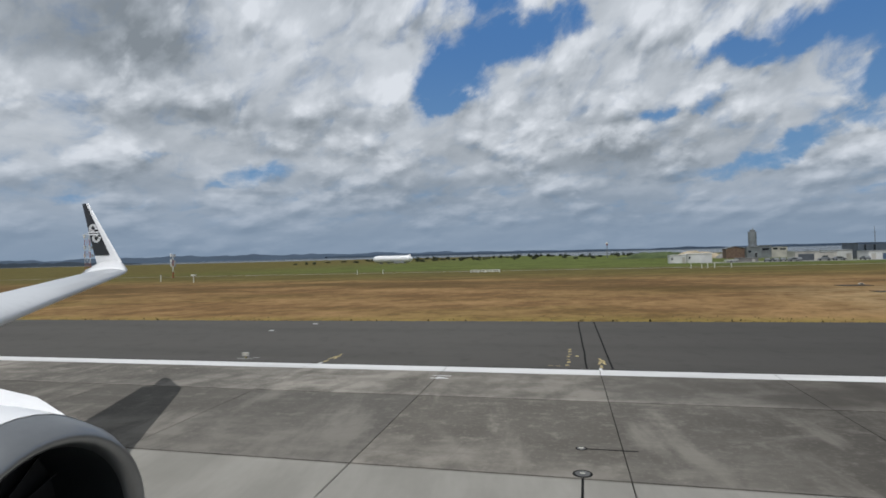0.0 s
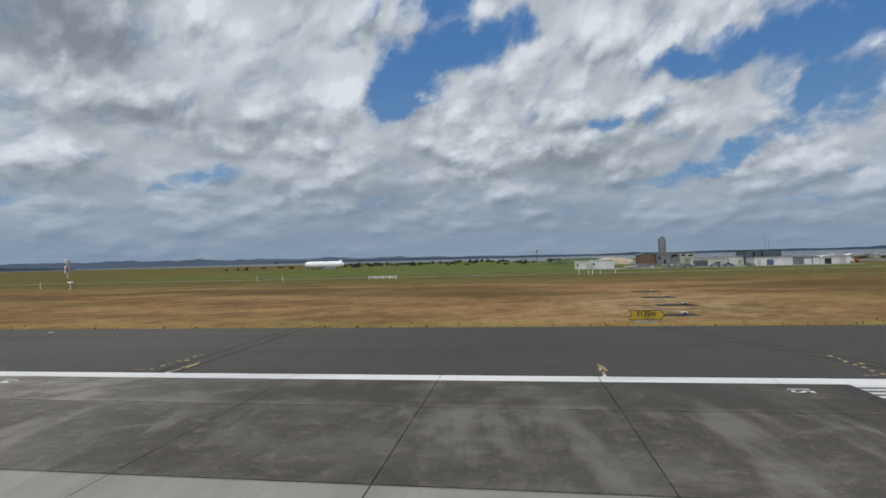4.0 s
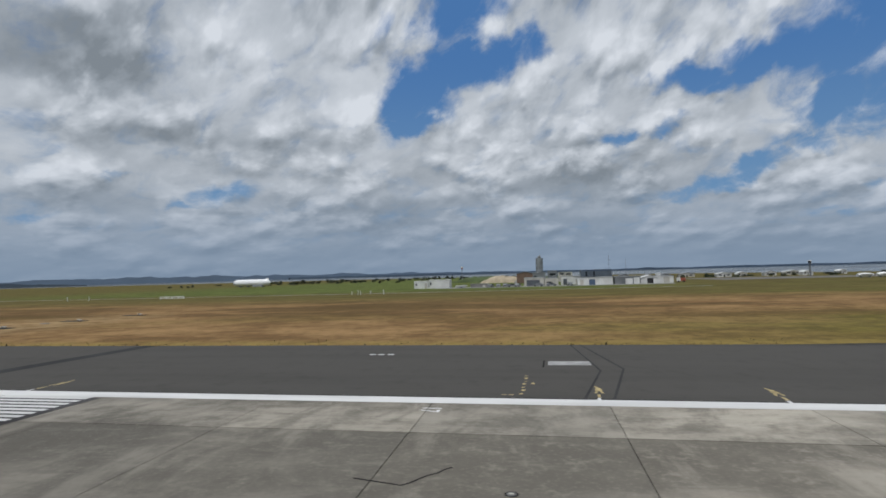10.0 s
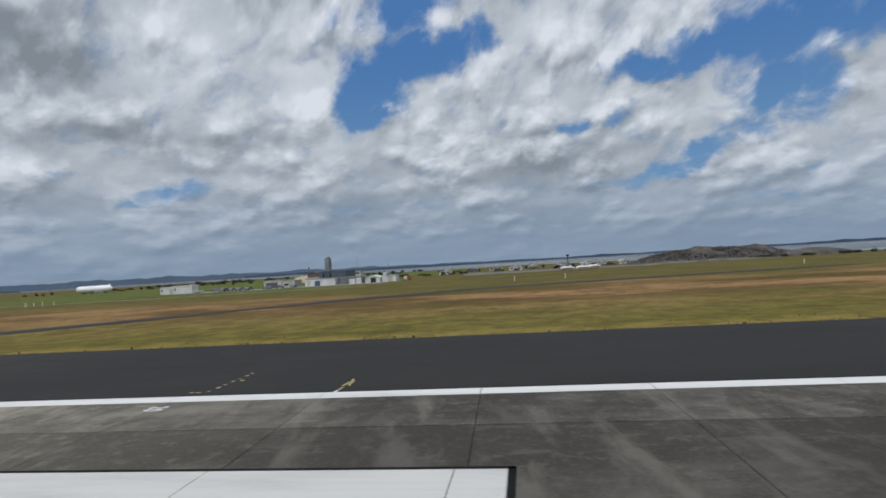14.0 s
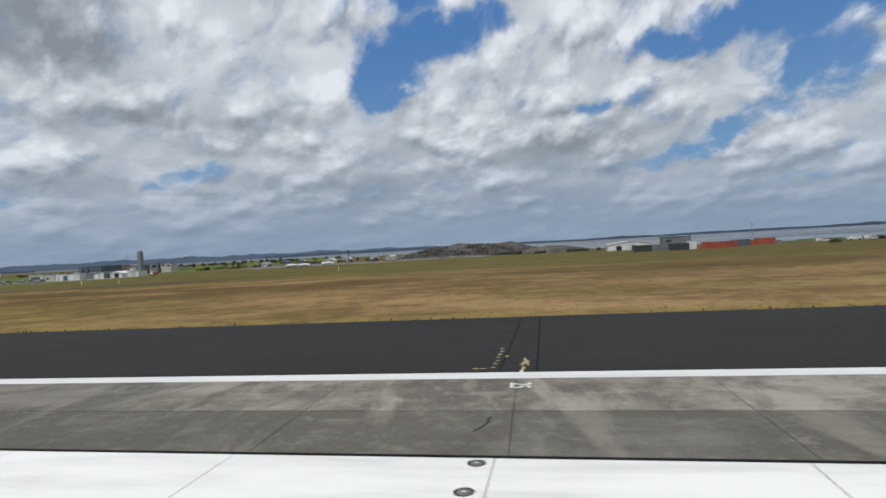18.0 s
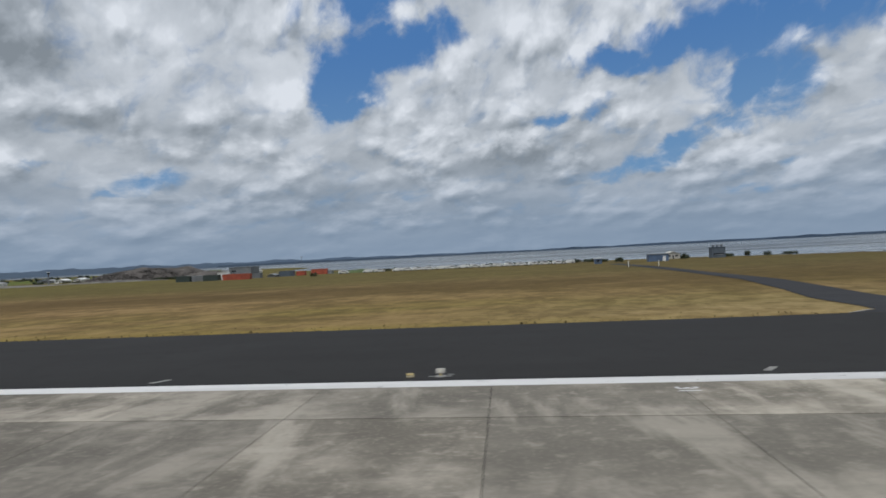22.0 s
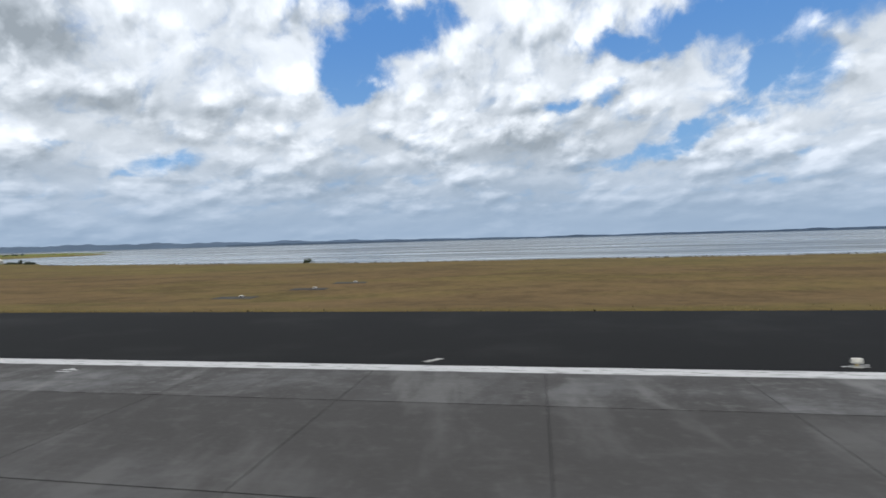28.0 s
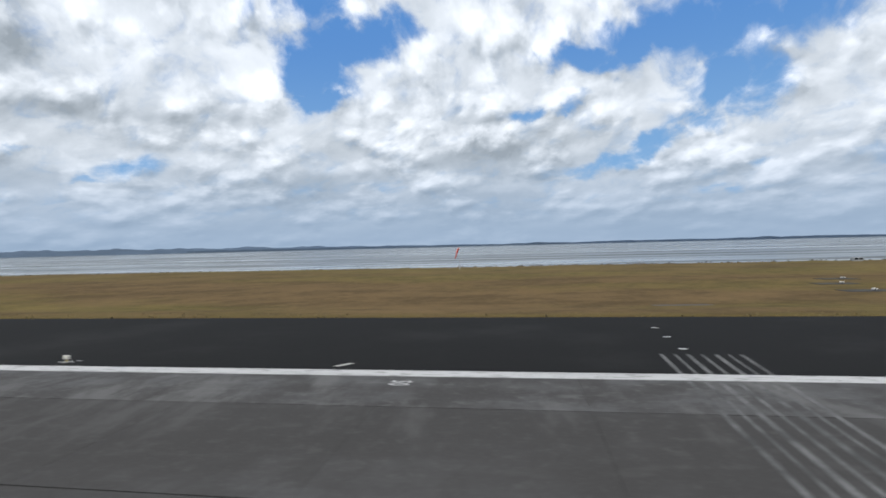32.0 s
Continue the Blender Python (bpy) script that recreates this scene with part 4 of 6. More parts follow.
def crack(pts, w=0.03, mat=M_SEAL):
    bm = bmesh.new()
    last = None
    fine = []
    for (xa, ya), (xb, yb) in zip(pts, pts[1:]):
        for i in range(8):
            t = i / 8
            fine.append((xa + (xb - xa) * t + 0.12 * noise.noise(Vector((xa, i, 0))), ya + (yb - ya) * t + 0.12 * noise.noise(Vector((ya, i, 5)))))
    for (xa, ya), (xb, yb) in zip(fine, fine[1:]):
        d = Vector((xb - xa, yb - ya)).normalized()
        nx, ny = -d.y * w, d.x * w
        now = [bm.verts.new((xa + nx, ya + ny, 0.004)), bm.verts.new((xa - nx, ya - ny, 0.004))]
        if last:
            bm.faces.new((last[0], last[1], now[1], now[0]))
        last = now
    solo("crack", bm, mat, "irregular crack in the concrete", "crack", "concrete cracks", "structure")


crack([(656.9, 25.5), (657.1, 20.6), (657.25, 16.0), (657.05, 13.2), (657.4, 9.5), (657.2, 4.0)], 0.022)
crack([(84.0, 12.0), (85.2, 11.7), (86.4, 13.4)])
crack([(411.0, 9.9), (416.5, 9.85)], 0.02)
crack([(545.0, 10.2), (546.4, 12.2), (545.8, 13.9)], 0.035, M_FLAKE)
crack([(324.6, 14.0), (325.0, 15.6)])
crack([(399.0, 9.2), (401.0, 12.0)])

pb = bmesh.new()
prism(pb, [(643.8, 18.1), (649.6, 17.9), (652.9, 16.7), (649.0, 16.7), (644.7, 16.7)], -0.002, 0.003)
prism(pb, [(644.1, 14.4), (645.0, 16.0), (649.5, 16.2), (653.2, 16.4), (649.6, 15.5)], -0.002, 0.004)
solo("pale_smear", pb, plain("ground_concrete", (0.078, 0.077, 0.074), 0.9, 0, 0.40, 0.6, spec=0.1), "two pale ground bands meeting like an arrow", "marking", "", "structure")


# ---- roads through the grass ----
def road(name, label, left, right, mat, lift=0.03):
    """A strip between two edges of (x, y), laid on the ground."""
    bm = bmesh.new()
    last = None
    for i in range(len(left) - 1):
        for k in range(12):
            t = k / 12
            a = [left[i][j] + (left[i + 1][j] - left[i][j]) * t for j in (0, 1)]
            b = [right[i][j] + (right[i + 1][j] - right[i][j]) * t for j in (0, 1)]
            now = []
            for s in range(5):
                x, y = a[0] + (b[0] - a[0]) * s / 4, a[1] + (b[1] - a[1]) * s / 4
                now.append(bm.verts.new((x, y, (zg(x, y) if y > 35.9 else -0.02) + lift)))
            if last:
                for s in range(4):
                    bm.faces.new((last[s], last[s + 1], now[s + 1], now[s]))
            last = now
    bmesh.ops.recalc_face_normals(bm, faces=bm.faces[:])
    ob = solo(name, bm, mat, label, "road", "", "structure", smooth=True)
    for f in ob.data.polygons:
        if f.normal.z < 0:
            f.flip()
    return ob


road("taxiway", "dark asphalt taxiway leaving the shoulder in a curve",
     [(101.0, 35.7), (107.5, 36.3), (111.0, 38.8), (116.2, 46.5), (122.2, 52.0), (128.5, 57.5), (136.0, 65.5), (142.5, 72.0), (148.0, 80.0), (155.3, 88.7), (166.0, 100.5), (175.0, 110.0), (215.0, 127.0), (262.0, 137.0)],
     [(124.0, 35.7), (119.0, 36.4), (118.0, 37.4), (119.0, 39.2), (122.4, 43.6), (127.5, 49.2), (133.4, 54.8), (140.5, 62.0), (148.2, 73.5), (155.7, 81.2), (165.0, 89.5), (178.4, 104.5), (218.0, 120.0), (264.0, 131.0)], M_ROAD, 0.035)
road("access_road", "narrow dark asphalt road crossing the grass to the shore",
     [(512.0, 35.7), (518.6, 35.9), (520.8, 37.4), (522.2, 48.0), (524.1, 57.6), (526.5, 74.6), (527.4, 104.5), (528.5, 150.0), (527.0, 200.0)],
     [(527.5, 35.7), (526.0, 35.9), (526.1, 37.4), (527.2, 47.0), (528.4, 57.0), (530.2, 72.0), (530.3, 102.0), (532.5, 150.0), (531.0, 200.0)], M_ROAD, 0.035)
road("perimeter_road", "pale grey perimeter road behind the dry grass", [(-320.0, 171.5), (-60.0, 171.5), (60.0, 175.5), (142.0, 190.0)], [(-320.0, 168.5), (-60.0, 168.5), (60.0, 172.0), (142.0, 187.0)], M_CONB, 0.04)
road("yard", "pale gravel yard before the sheds", [(40.0, 236.0), (140.0, 238.0)], [(40.0, 219.0), (140.0, 221.0)], M_CONB, 0.05)
road("quarry_floor", "bare grey gravel floor before the rubble hill", [(150.0, 335.0), (256.0, 300.0)], [(160.0, 268.0), (256.0, 268.0)], M_GRAVEL, 0.05)
kb = bmesh.new()
for a, b in (((118.1, 36.75), (119.4, 36.2)), ((119.4, 36.2), (124.0, 35.92)), ((124.0, 35.92), (131.5, 35.92)), ((118.1, 36.75), (118.1, 37.6)), ((118.1, 37.6), (119.1, 39.3)), ((119.1, 39.3), (122.4, 43.7)), ((107.5, 36.4), (110.4, 38.4)), ((518.6, 36.0), (520.7, 37.5))):
    d = Vector((b[0] - a[0], b[1] - a[1])).normalized()
    n = (-d.y * 0.035, d.x * 0.035)
    prism(kb, [(a[0] + n[0], a[1] + n[1]), (a[0] - n[0], a[1] - n[1]), (b[0] - n[0], b[1] - n[1]), (b[0] + n[0], b[1] + n[1])], 0.0, 0.022)
solo("kerb_line", kb, M_FLAKE, "thin white painted line round the taxiway nose", "line", "", "structure")


# ---- airfield things ----
def arrow_sign(x, y, text, right=True):
    t = thing("distance_sign", "yellow arrow-shaped distance sign with black %s on short legs" % ("figures" if text else "bars"), "sign", (x, y, zg(x, y)), 0, "distance signs")
    w, h, zc = 1.12, 0.29, 0.50
    side = 1 if right else -1
    outline = [(-w, -h), (w - 0.22, -h), (w, 0), (w - 0.22, h), (-w, h), (-w + 0.2, 0)]
    if not right:
        outline = [(-w + 0.25, -h), (w, -h), (w - 0.18, 0), (w, h), (-w + 0.25, h), (-w + 0.06, h * 0.55), (-w, 0), (-w + 0.06, -h * 0.55)]
    rim = bmesh.new()
    loft(rim, [[(a * 1.03, 0.0, zc + b * 1.10) for a, b in outline], [(a * 1.03, 0.10, zc + b * 1.10) for a, b in outline]])
    part("rim", rim, M_BLACK, t, "black edge of the sign")
    face = bmesh.new()
    loft(face, [[(a * 0.985, -0.012, zc + b * 0.97) for a, b in outline], [(a * 0.985, 0.02, zc + b * 0.97) for a, b in outline]])
    part("panel", face, M_SIGN, t, "yellow sign face")
    if text:
        bm = words(text, 0.47, 0.95, 0.014)
        for v in bm.verts:
            v.co = Vector((v.co.x - 0.02 * side, -0.018, zc + v.co.y + 0.07))
        part("lettering", bm, M_BLACK, t, "black figures")
        part("underline", bbox(-0.26, 0.22, -0.02, -0.013, zc - 0.225, zc - 0.185), M_BLACK, t)
    else:
        part("lettering", bbox(-0.5, 0.38, -0.02, -0.013, zc + 0.02, zc + 0.15), M_BLACK, t, "dark unreadable line of writing")
        part("lettering", bbox(-0.42, 0.2, -0.02, -0.013, zc - 0.16, zc - 0.10), M_BLACK, t)
    for lx in (-0.5, 0.0, 0.5):
        part("leg", bbox(lx - 0.03, lx + 0.03, 0.02, 0.08, -0.05, zc - h), M_TIN, t)
    part("footing", bbox(-0.75, 0.75, -0.25, 0.35, -0.1, 0.04, 0.02), M_CONB, t, "pale concrete footing")
    return t


arrow_sign(22.99, 37.98, "3135m")
arrow_sign(533.63, 41.4, "2600m")
arrow_sign(1030.8, 43.03, "", False)


def edge_light(x, y=21.2, s=0.85):
    t = thing("edge_light", "low white runway edge light on a round base", "light", (x, y, 0), 0, "runway edge lights")
    part("base", rod(bmesh.new(), (0, 0, -0.005), (0, 0, 0.02), 0.26 * s, 0.24 * s, 16), M_CONB, t)
    part("stem", rod(bmesh.new(), (0, 0, 0.015), (0, 0, 0.16 * s), 0.05 * s, 0.045 * s, 8), M_YELL, t)
    part("head", bbox(-0.20 * s, 0.20 * s, -0.05 * s, 0.05 * s, 0.14 * s, 0.34 * s, 0.02), M_CREAM, t, "pale upright head plate")
    part("lens", bbox(-0.09 * s, 0.09 * s, -0.062 * s, -0.045 * s, 0.19 * s, 0.29 * s), M_LENS, t)
    bm = bmesh.new()
    box(bm, -0.45, 0.40, -0.04, 0.03, -0.002, 0.005)
    box(bm, 0.2, 0.5, 0.25, 0.32, -0.002, 0.005)
    part("cross_mark", bm, M_FLAKE, t, "painted white cross mark")
    return t


for x in (-15.26, 43.0, 102.06, 161.14, 219.2, 279.0, 339.0, 399.86, 448.3, 496.9, 545.8, 594.7, 654.9, 714.0, 774.0, 834.2, 894.3, 951.7, 1009.9, 1061.5, 1121.0):
    edge_light(x)
for x in (339.0, 399.86, 448.3, 496.9, 545.8, 594.7, 714.0, 774.0):
    t = thing("marker_block", "small yellowish marker block on the shoulder", "marker", (x - 1.15, 21.15, 0), 8, "marker blocks")
    part("block", bbox(-0.14, 0.14, -0.09, 0.09, -0.005, 0.13, 0.02), M_YELL, t)
    part("band", bbox(-0.145, 0.145, -0.095, 0.095, 0.03, 0.06), M_CREAM, t, "pale band")
for x in (369.0, 485.4, 508.5, 534.2, 594.0, 820.0, 880.1, 938.1, 995.9, 1022.3, 1073.8):
    bm = bmesh.new()
    prism(bm, [(x - 0.35, 21.0), (x - 0.1, 20.95), (x + 0.35, 21.55), (x + 0.1, 21.6)], -0.002, 0.012)
    solo("cable_marker", bm, M_CONB, "small pale plate set on the shoulder", "marker", "shoulder plates")


def light_unit(x, y, w=3.4, d=1.7, lamp=True):
    """A dark pad in the grass with a low box light on it."""
    z = zg(x, y)
    t = thing("approach_indicator", "low white light box standing on a dark pad in the grass", "light box", (x, y, z), 0, "slope indicator lights")
    bm = bmesh.new()
    o = [(-w / 2 + 0.2, -d / 2), (w / 2, -d / 2 + 0.1), (w / 2 - 0.3, d / 2), (-w / 2, d / 2 - 0.1)]
    prism(bm, o, -0.2, 0.035)
    part("pad", bm, M_PATCH if lamp else M_DARK, t, "dark asphalt pad")
    if lamp:
        part("housing", bbox(0.50, 0.92, -0.2, 0.2, 0.13, 0.25, 0.04), M_CREAM, t, "white light housing")
        for lx in (0.58, 0.84):
            part("leg", rod(bmesh.new(), (lx, 0, 0.05), (lx, 0, 0.18), 0.03), M_TIN, t)
        part("lens", bbox(0.60, 0.82, -0.212, -0.195, 0.15, 0.22), M_GLASS, t)
    return t


for x, y in ((25.8, 42.8), (28.0, 51.9), (28.4, 61.6), (29.0, 71.5)):
    light_unit(x, y)
for x, y in ((25.5, 47.0), (27.7, 58.0)):
    z = zg(x, y)
    t = thing("cable_pit", "small pale concrete cable pit in the grass", "pit", (x, y, z), 0, "cable pits")
    part("body", bbox(-0.4, 0.4, -0.35, 0.35, -0.2, 0.07, 0.03), M_CONB, t)
    part("lid", bbox(-0.33, 0.33, -0.28, 0.28, 0.065, 0.095, 0.01), M_IRON, t)
for x, y in ((792.4, 53.0), (796.1, 62.6), (797.7, 71.8), (1112.6, 62.0), (1114.4, 72.0), (1118.5, 80.5)):
    light_unit(x, y, 4.6, 2.4)
light_unit(1092.6, 48.7, 4.8, 0.9, False)
light_unit(-120.0, 60.0)

# guidance lights on a pale slab
t = thing("light_bar", "row of small guidance lights on a pale concrete slab", "light bar", (656.4, 35.5, 0.0), 0)
bm = bmesh.new()
prism(bm, [(-2.5, -6.4), (2.5, -6.1), (2.4, 6.2), (-2.7, 6.3)], -0.03, 0.012)
part("slab", bm, M_REPAIR, t, "worn grey concrete slab")
part("strip", bbox(-1.4, 0.1, -5.2, 6.0, 0.0, 0.018), M_ROAD, t, "dark asphalt strip")
for i in range(8):
    y = -5.0 + i * 1.5
    post = part("post", rod(bmesh.new(), (0.75, y, 0.0), (0.75, y, 0.34), 0.05, 0.05, 8), M_YELL, t)
    part("head", rod(bmesh.new(), (0.75, y, 0.28), (0.75, y, 0.44), 0.10, 0.08, 10), M_CREAM if i % 2 else M_IRON, post)
    part("plate", bbox(0.15, 0.50, y - 0.08, y + 0.08, 0.015, 0.04), M_FLAKE, t)
part("cabinet", bbox(-0.1, 0.3, 6.4, 6.8, -0.3, 0.30, 0.05), M_CREAM, t, "small white control cabinet")
for x0, x1, y0, y1 in ((-2.6, 2.4, -6.3, -6.1), (2.2, 2.4, -6.1, 6.1), (0.15, 0.3, -5.2, 6.0)):
    part("edge_strip", bbox(x0, x1, y0, y1, 0.0, 0.02), M_FLAKE, t, "pale worn paint strip")
t = thing("barrier", "low red and white barrier board lying in the grass", "barrier", (654.1, 85.8, zg(654, 85.8)), 5)
part("board", bbox(-0.9, 0.1, -0.15, 0.15, -0.05, 0.35, 0.03), M_WPOST, t)
part("board", bbox(0.1, 1.0, -0.15, 0.15, -0.05, 0.38, 0.03), M_RED, t)

# windsock
t = thing("windsock", "orange-red windsock hanging from a thin mast by the shore", "windsock", (1061.4, 139.1, zg(1061.4, 139.1)), 0)
part("mast", rod(bmesh.new(), (0, 0, -0.2), (0, 0, 5.1), 0.07, 0.05), M_TIN, t)
part("hoop", rod(bmesh.new(), (-0.05, 0, 4.95), (-0.3, 0, 5.05), 0.34, 0.34, 14), M_RED, t)
rings = []
for i in range(7):
    f = i / 6
    cxx, czz, r = -0.25 - 0.75 * f, 5.0 - 2.3 * f ** 1.2, 0.42 - 0.24 * f
    rings.append([(cxx + r * math.cos(a) * 0.8, r * math.sin(a), czz + r * math.cos(a) * 0.5) for a in [2 * math.pi * k / 12 for k in range(12)]])
part("sock", loft(bmesh.new(), rings), M_SOCK, t, "faded orange-red cloth sock", True)


def lattice_mast(x, y, h, w, label):
    t = thing("lattice_mast", label, "mast", (x, y, zg(x, y)), 12, "lattice masts")
    n = max(4, int(h / 1.6))
    legs = [(-w, -w), (w, -w), (0, w)]
    for i in range(n):
        z0, z1 = h * i / n - (0.2 if i == 0 else 0), h * (i + 1) / n
        bm = bmesh.new()
        for k, (a, b) in enumerate(legs):
            rod(bm, (a, b, z0), (a, b, z1), 0.06, 0.06, 6)
            c, d = legs[(k + 1) % 3]
            rod(bm, (a, b, z0), (c, d, z1), 0.035, 0.035, 5)
            rod(bm, (a, b, z1), (c, d, z1), 0.035, 0.035, 5)
        part("section", bm, M_RED if i % 2 == 0 else M_WPOST, t)
    for k in (0.55, 0.72, 0.95):
        part("aerial", bbox(-w - 0.7, -w - 0.3, -0.2, 0.2, h * k - 0.5, h * k + 0.5, 0.05), M_WPOST, t)
        part("aerial", bbox(w + 0.2, w + 0.6, -0.3, 0.1, h * k - 0.6, h * k + 0.3, 0.05), M_TIN, t)
    return t


lattice_mast(-143.3, 136.8, 14.0, 0.75, "red and white lattice radio mast in dry grass")
lattice_mast(-131.0, 157.4, 7.8, 0.2, "thin red and white lattice mast in dry grass")
t = thing("light_post", "white box light on a short post in the grass", "light", (-87.7, 111.3, zg(-87, 111)), 0)
part("post", rod(bmesh.new(), (0, 0, -0.2), (0, 0, 1.6), 0.09), M_WPOST, t)
part("head", bbox(-0.5, 0.5, -0.3, 0.3, 1.55, 1.85, 0.08), M_WPOST, t)
for x, y, h in ((-66.0, 155.9, 1.3), (-58.0, 156.0, 1.3), (-104.0, 120.0, 1.6), (27.3, 164.0, 1.15), (30.0, 164.0, 1.15), (33.2, 164.0, 1.2), (30.7, 160.0, 1.4), (37.3, 164.0, 1.15), (185.0, 150.0, 1.3), (198.0, 150.0, 1.3), (262.0, 165.0, 1.3), (526.9, 155.0, 1.4), (533.4, 150.0, 1.4)):
    t = thing("marker_post", "slim white marker post standing in the grass", "post", (x, y, zg(x, y)), 0, "white marker posts")
    part("shaft", rod(bmesh.new(), (0, 0, -0.2), (0, 0, h), 0.09, 0.08), M_WPOST, t)
    part("cap", rod(bmesh.new(), (0, 0, h), (0, 0, h + 0.08), 0.10, 0.05), M_TIN, t)
t = thing("rail_fence", "low white rail fence on the field's edge", "fence", (-31.5, 155.2, zg(-31, 155)), 0)
for i in range(5):
    part("post", bbox(i * 2.0 - 0.08, i * 2.0 + 0.08, -0.08, 0.08, -0.2, 0.8), M_WPOST, t)
part("rail", bbox(-0.2, 8.2, -0.12, -0.06, 0.62, 0.8), M_WPOST, t)
part("rail", bbox(-0.2, 8.2, -0.12, -0.06, 0.22, 0.36), M_WPOST, t)


# ---- buildings ----
def building(name, label, x0, x1, y, depth, zt, wall, roof=M_ROOF, gable=0.0, doors=(), windows=(), trim=None, category="building", group="", rz=0.0):
    """A shed: walls, roof, doors (x0, x1, height, material) and windows (x0, x1, z0, z1) as shares of the front."""
    zb = zg((x0 + x1) / 2, y)
    w, h = x1 - x0, zt - zb
    t = thing(name, label, category, ((x0 + x1) / 2, y, zb), rz, group)
    bm = bmesh.new()
    if gable:
        o = [(-w / 2, 0 - 0.3), (w / 2, -0.3), (w / 2, h - gable), (0, h), (-w / 2, h - gable)]
        loft(bm, [[(a, 0, b) for a, b in o], [(a, depth, b) for a, b in o]])
    else:
        box(bm, -w / 2, w / 2, 0, depth, -0.3, h, 0.02)
    part("wall", bm, wall, t)
    bm = bmesh.new()
    if gable:
        for s in (-1, 1):
            o = [(0, h + 0.02), (s * (w / 2 + 0.25), h - gable - 0.06), (s * (w / 2 + 0.25), h - gable + 0.08), (0, h + 0.16)]
            loft(bm, [[(a, -0.25, b) for a, b in o], [(a, depth + 0.25, b) for a, b in o]])
    else:
        box(bm, -w / 2 - 0.12, w / 2 + 0.12, -0.15, depth + 0.15, h, h + 0.16, 0.04)
    part("roof", bm, roof, t)
    # ribs of the sheet cladding on the front
    bm = bmesh.new()
    n = max(3, int(w / 1.1))
    for i in range(1, n):
        a = -w / 2 + w * i / n
        box(bm, a - 0.03, a + 0.03, -0.035, 0.0, 0.0, h - gable - 0.05)
    part("cladding_ribs", bm, wall, t)
    for a, b, hd, m in doors:
        d = part("door", bbox(-w / 2 + a * w, -w / 2 + b * w, -0.07, 0.02, -0.05, hd * h), m, t)
        part("door_frame", bbox(-w / 2 + a * w - 0.08, -w / 2 + b * w + 0.08, -0.10, -0.03, hd * h, hd * h + 0.12), M_TIN, d)
    for a, b, c, e in windows:
        d = part("window", bbox(-w / 2 + a * w, -w / 2 + b * w, -0.06, 0.02, c * h, e * h), M_GLASS, t)
        part("sill", bbox(-w / 2 + a * w - 0.06, -w / 2 + b * w + 0.06, -0.12, -0.02, c * h - 0.08, c * h), M_TIN, d)
    if trim:
        part("trim", bbox(-w / 2 - 0.03, w / 2 + 0.03, -0.05, -0.005, h - 0.35, h - 0.02), trim, t)
    return t


building("portable_office", "white flat-roofed portable office block beside the green field", 30.4, 36.4, 228.3, 5, 2.0, M_WHITE, M_WHITE, doors=((0.75, 0.92, 0.72, M_CREAM),), windows=((0.1, 0.2, 0.45, 0.7),))
building("portable_office", "long white flat-roofed portable office block", 36.7, 45.2, 228.3, 5, 2.35, M_WHITE, M_WHITE, windows=((0.05, 0.12, 0.45, 0.72),))
building("low_store", "low pale concrete store with a flat roof", 53.8, 60.9, 228.5, 4, 0.35, M_CONB, M_CONB, doors=((0.7, 0.85, 0.7, M_CREAM),))
building("workshop", "cream workshop with a wide grey roller door", 75.0, 83.0, 235.0, 9, 2.25, M_CREAM, M_ROOF, doors=((0.12, 0.78, 0.72, M_DOOR),), trim=M_CREAM)
building("workshop", "cream lean-to workshop with stacked goods", 83.2, 88.7, 235.6, 8, 1.9, M_CREAM, M_ROOF, windows=((0.15, 0.5, 0.3, 0.55),))
building("white_shed", "white sheet-clad shed with a grey opening", 89.9, 98.4, 246.0, 8, 2.4, M_WHITE, M_ROOF, doors=((0.1, 0.28, 0.7, M_DOOR), (0.7, 0.9, 0.6, M_CREAM)))
building("hangar", "tall dark blue-grey hangar behind white workshops", 97.9, 110.2, 241.0, 14, 4.85, M_NAVY, M_NAVY, windows=((0.15, 0.2, 0.5, 0.9), (0.4, 0.45, 0.5, 0.9)), trim=M_BLUE)
building("hangar_annex", "white annex with a blue-grey door before the hangar", 96.2, 109.3, 229.0, 9, 1.95, M_WHITE, M_ROOF, doors=((0.32, 0.5, 0.72, M_BLUE), (0.06, 0.16, 0.7, M_CREAM)))
building("grey_shed", "long grey and white flat shed", 110.4, 119.8, 232.0, 8, 1.9, M_GREY, M_ROOF, doors=((0.42, 0.7, 0.75, M_WHITE), (0.75, 0.98, 0.85, M_WHITE)))
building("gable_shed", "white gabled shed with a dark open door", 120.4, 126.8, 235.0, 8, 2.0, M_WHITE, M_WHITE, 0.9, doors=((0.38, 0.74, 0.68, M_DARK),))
building("white_store", "white store with a square tank on its roof", 127.0, 133.2, 238.0, 6, 1.75, M_WHITE, M_ROOF, doors=((0.4, 0.75, 0.8, M_CREAM),))
building("roof_tank", "small white plant room above a store", 127.0, 128.6, 240.0, 2.0, 2.8, M_WHITE, M_WHITE)
t = thing("fire_trailer", "red trailer with a white cab box parked on grass", "trailer", (137.0, 243.0, zg(137, 243)), 0)
part("body", bbox(-0.2, 1.6, 0, 1.6, 0.45, 1.75, 0.08), M_RED, t)
part("cab", bbox(-1.5, -0.25, 0, 1.6, 0.4, 1.9, 0.1), M_WHITE, t)
for wx in (-1.0, 1.0):
    part("wheel", rod(bmesh.new(), (wx, -0.02, 0.35), (wx, 0.2, 0.35), 0.36, 0.36, 14), M_TYRE, t)

# concrete batching plant
t = thing("silo", "tall grey concrete silo tower above sheds", "silo", (79.2, 306.6, zg(79, 306)), 0)
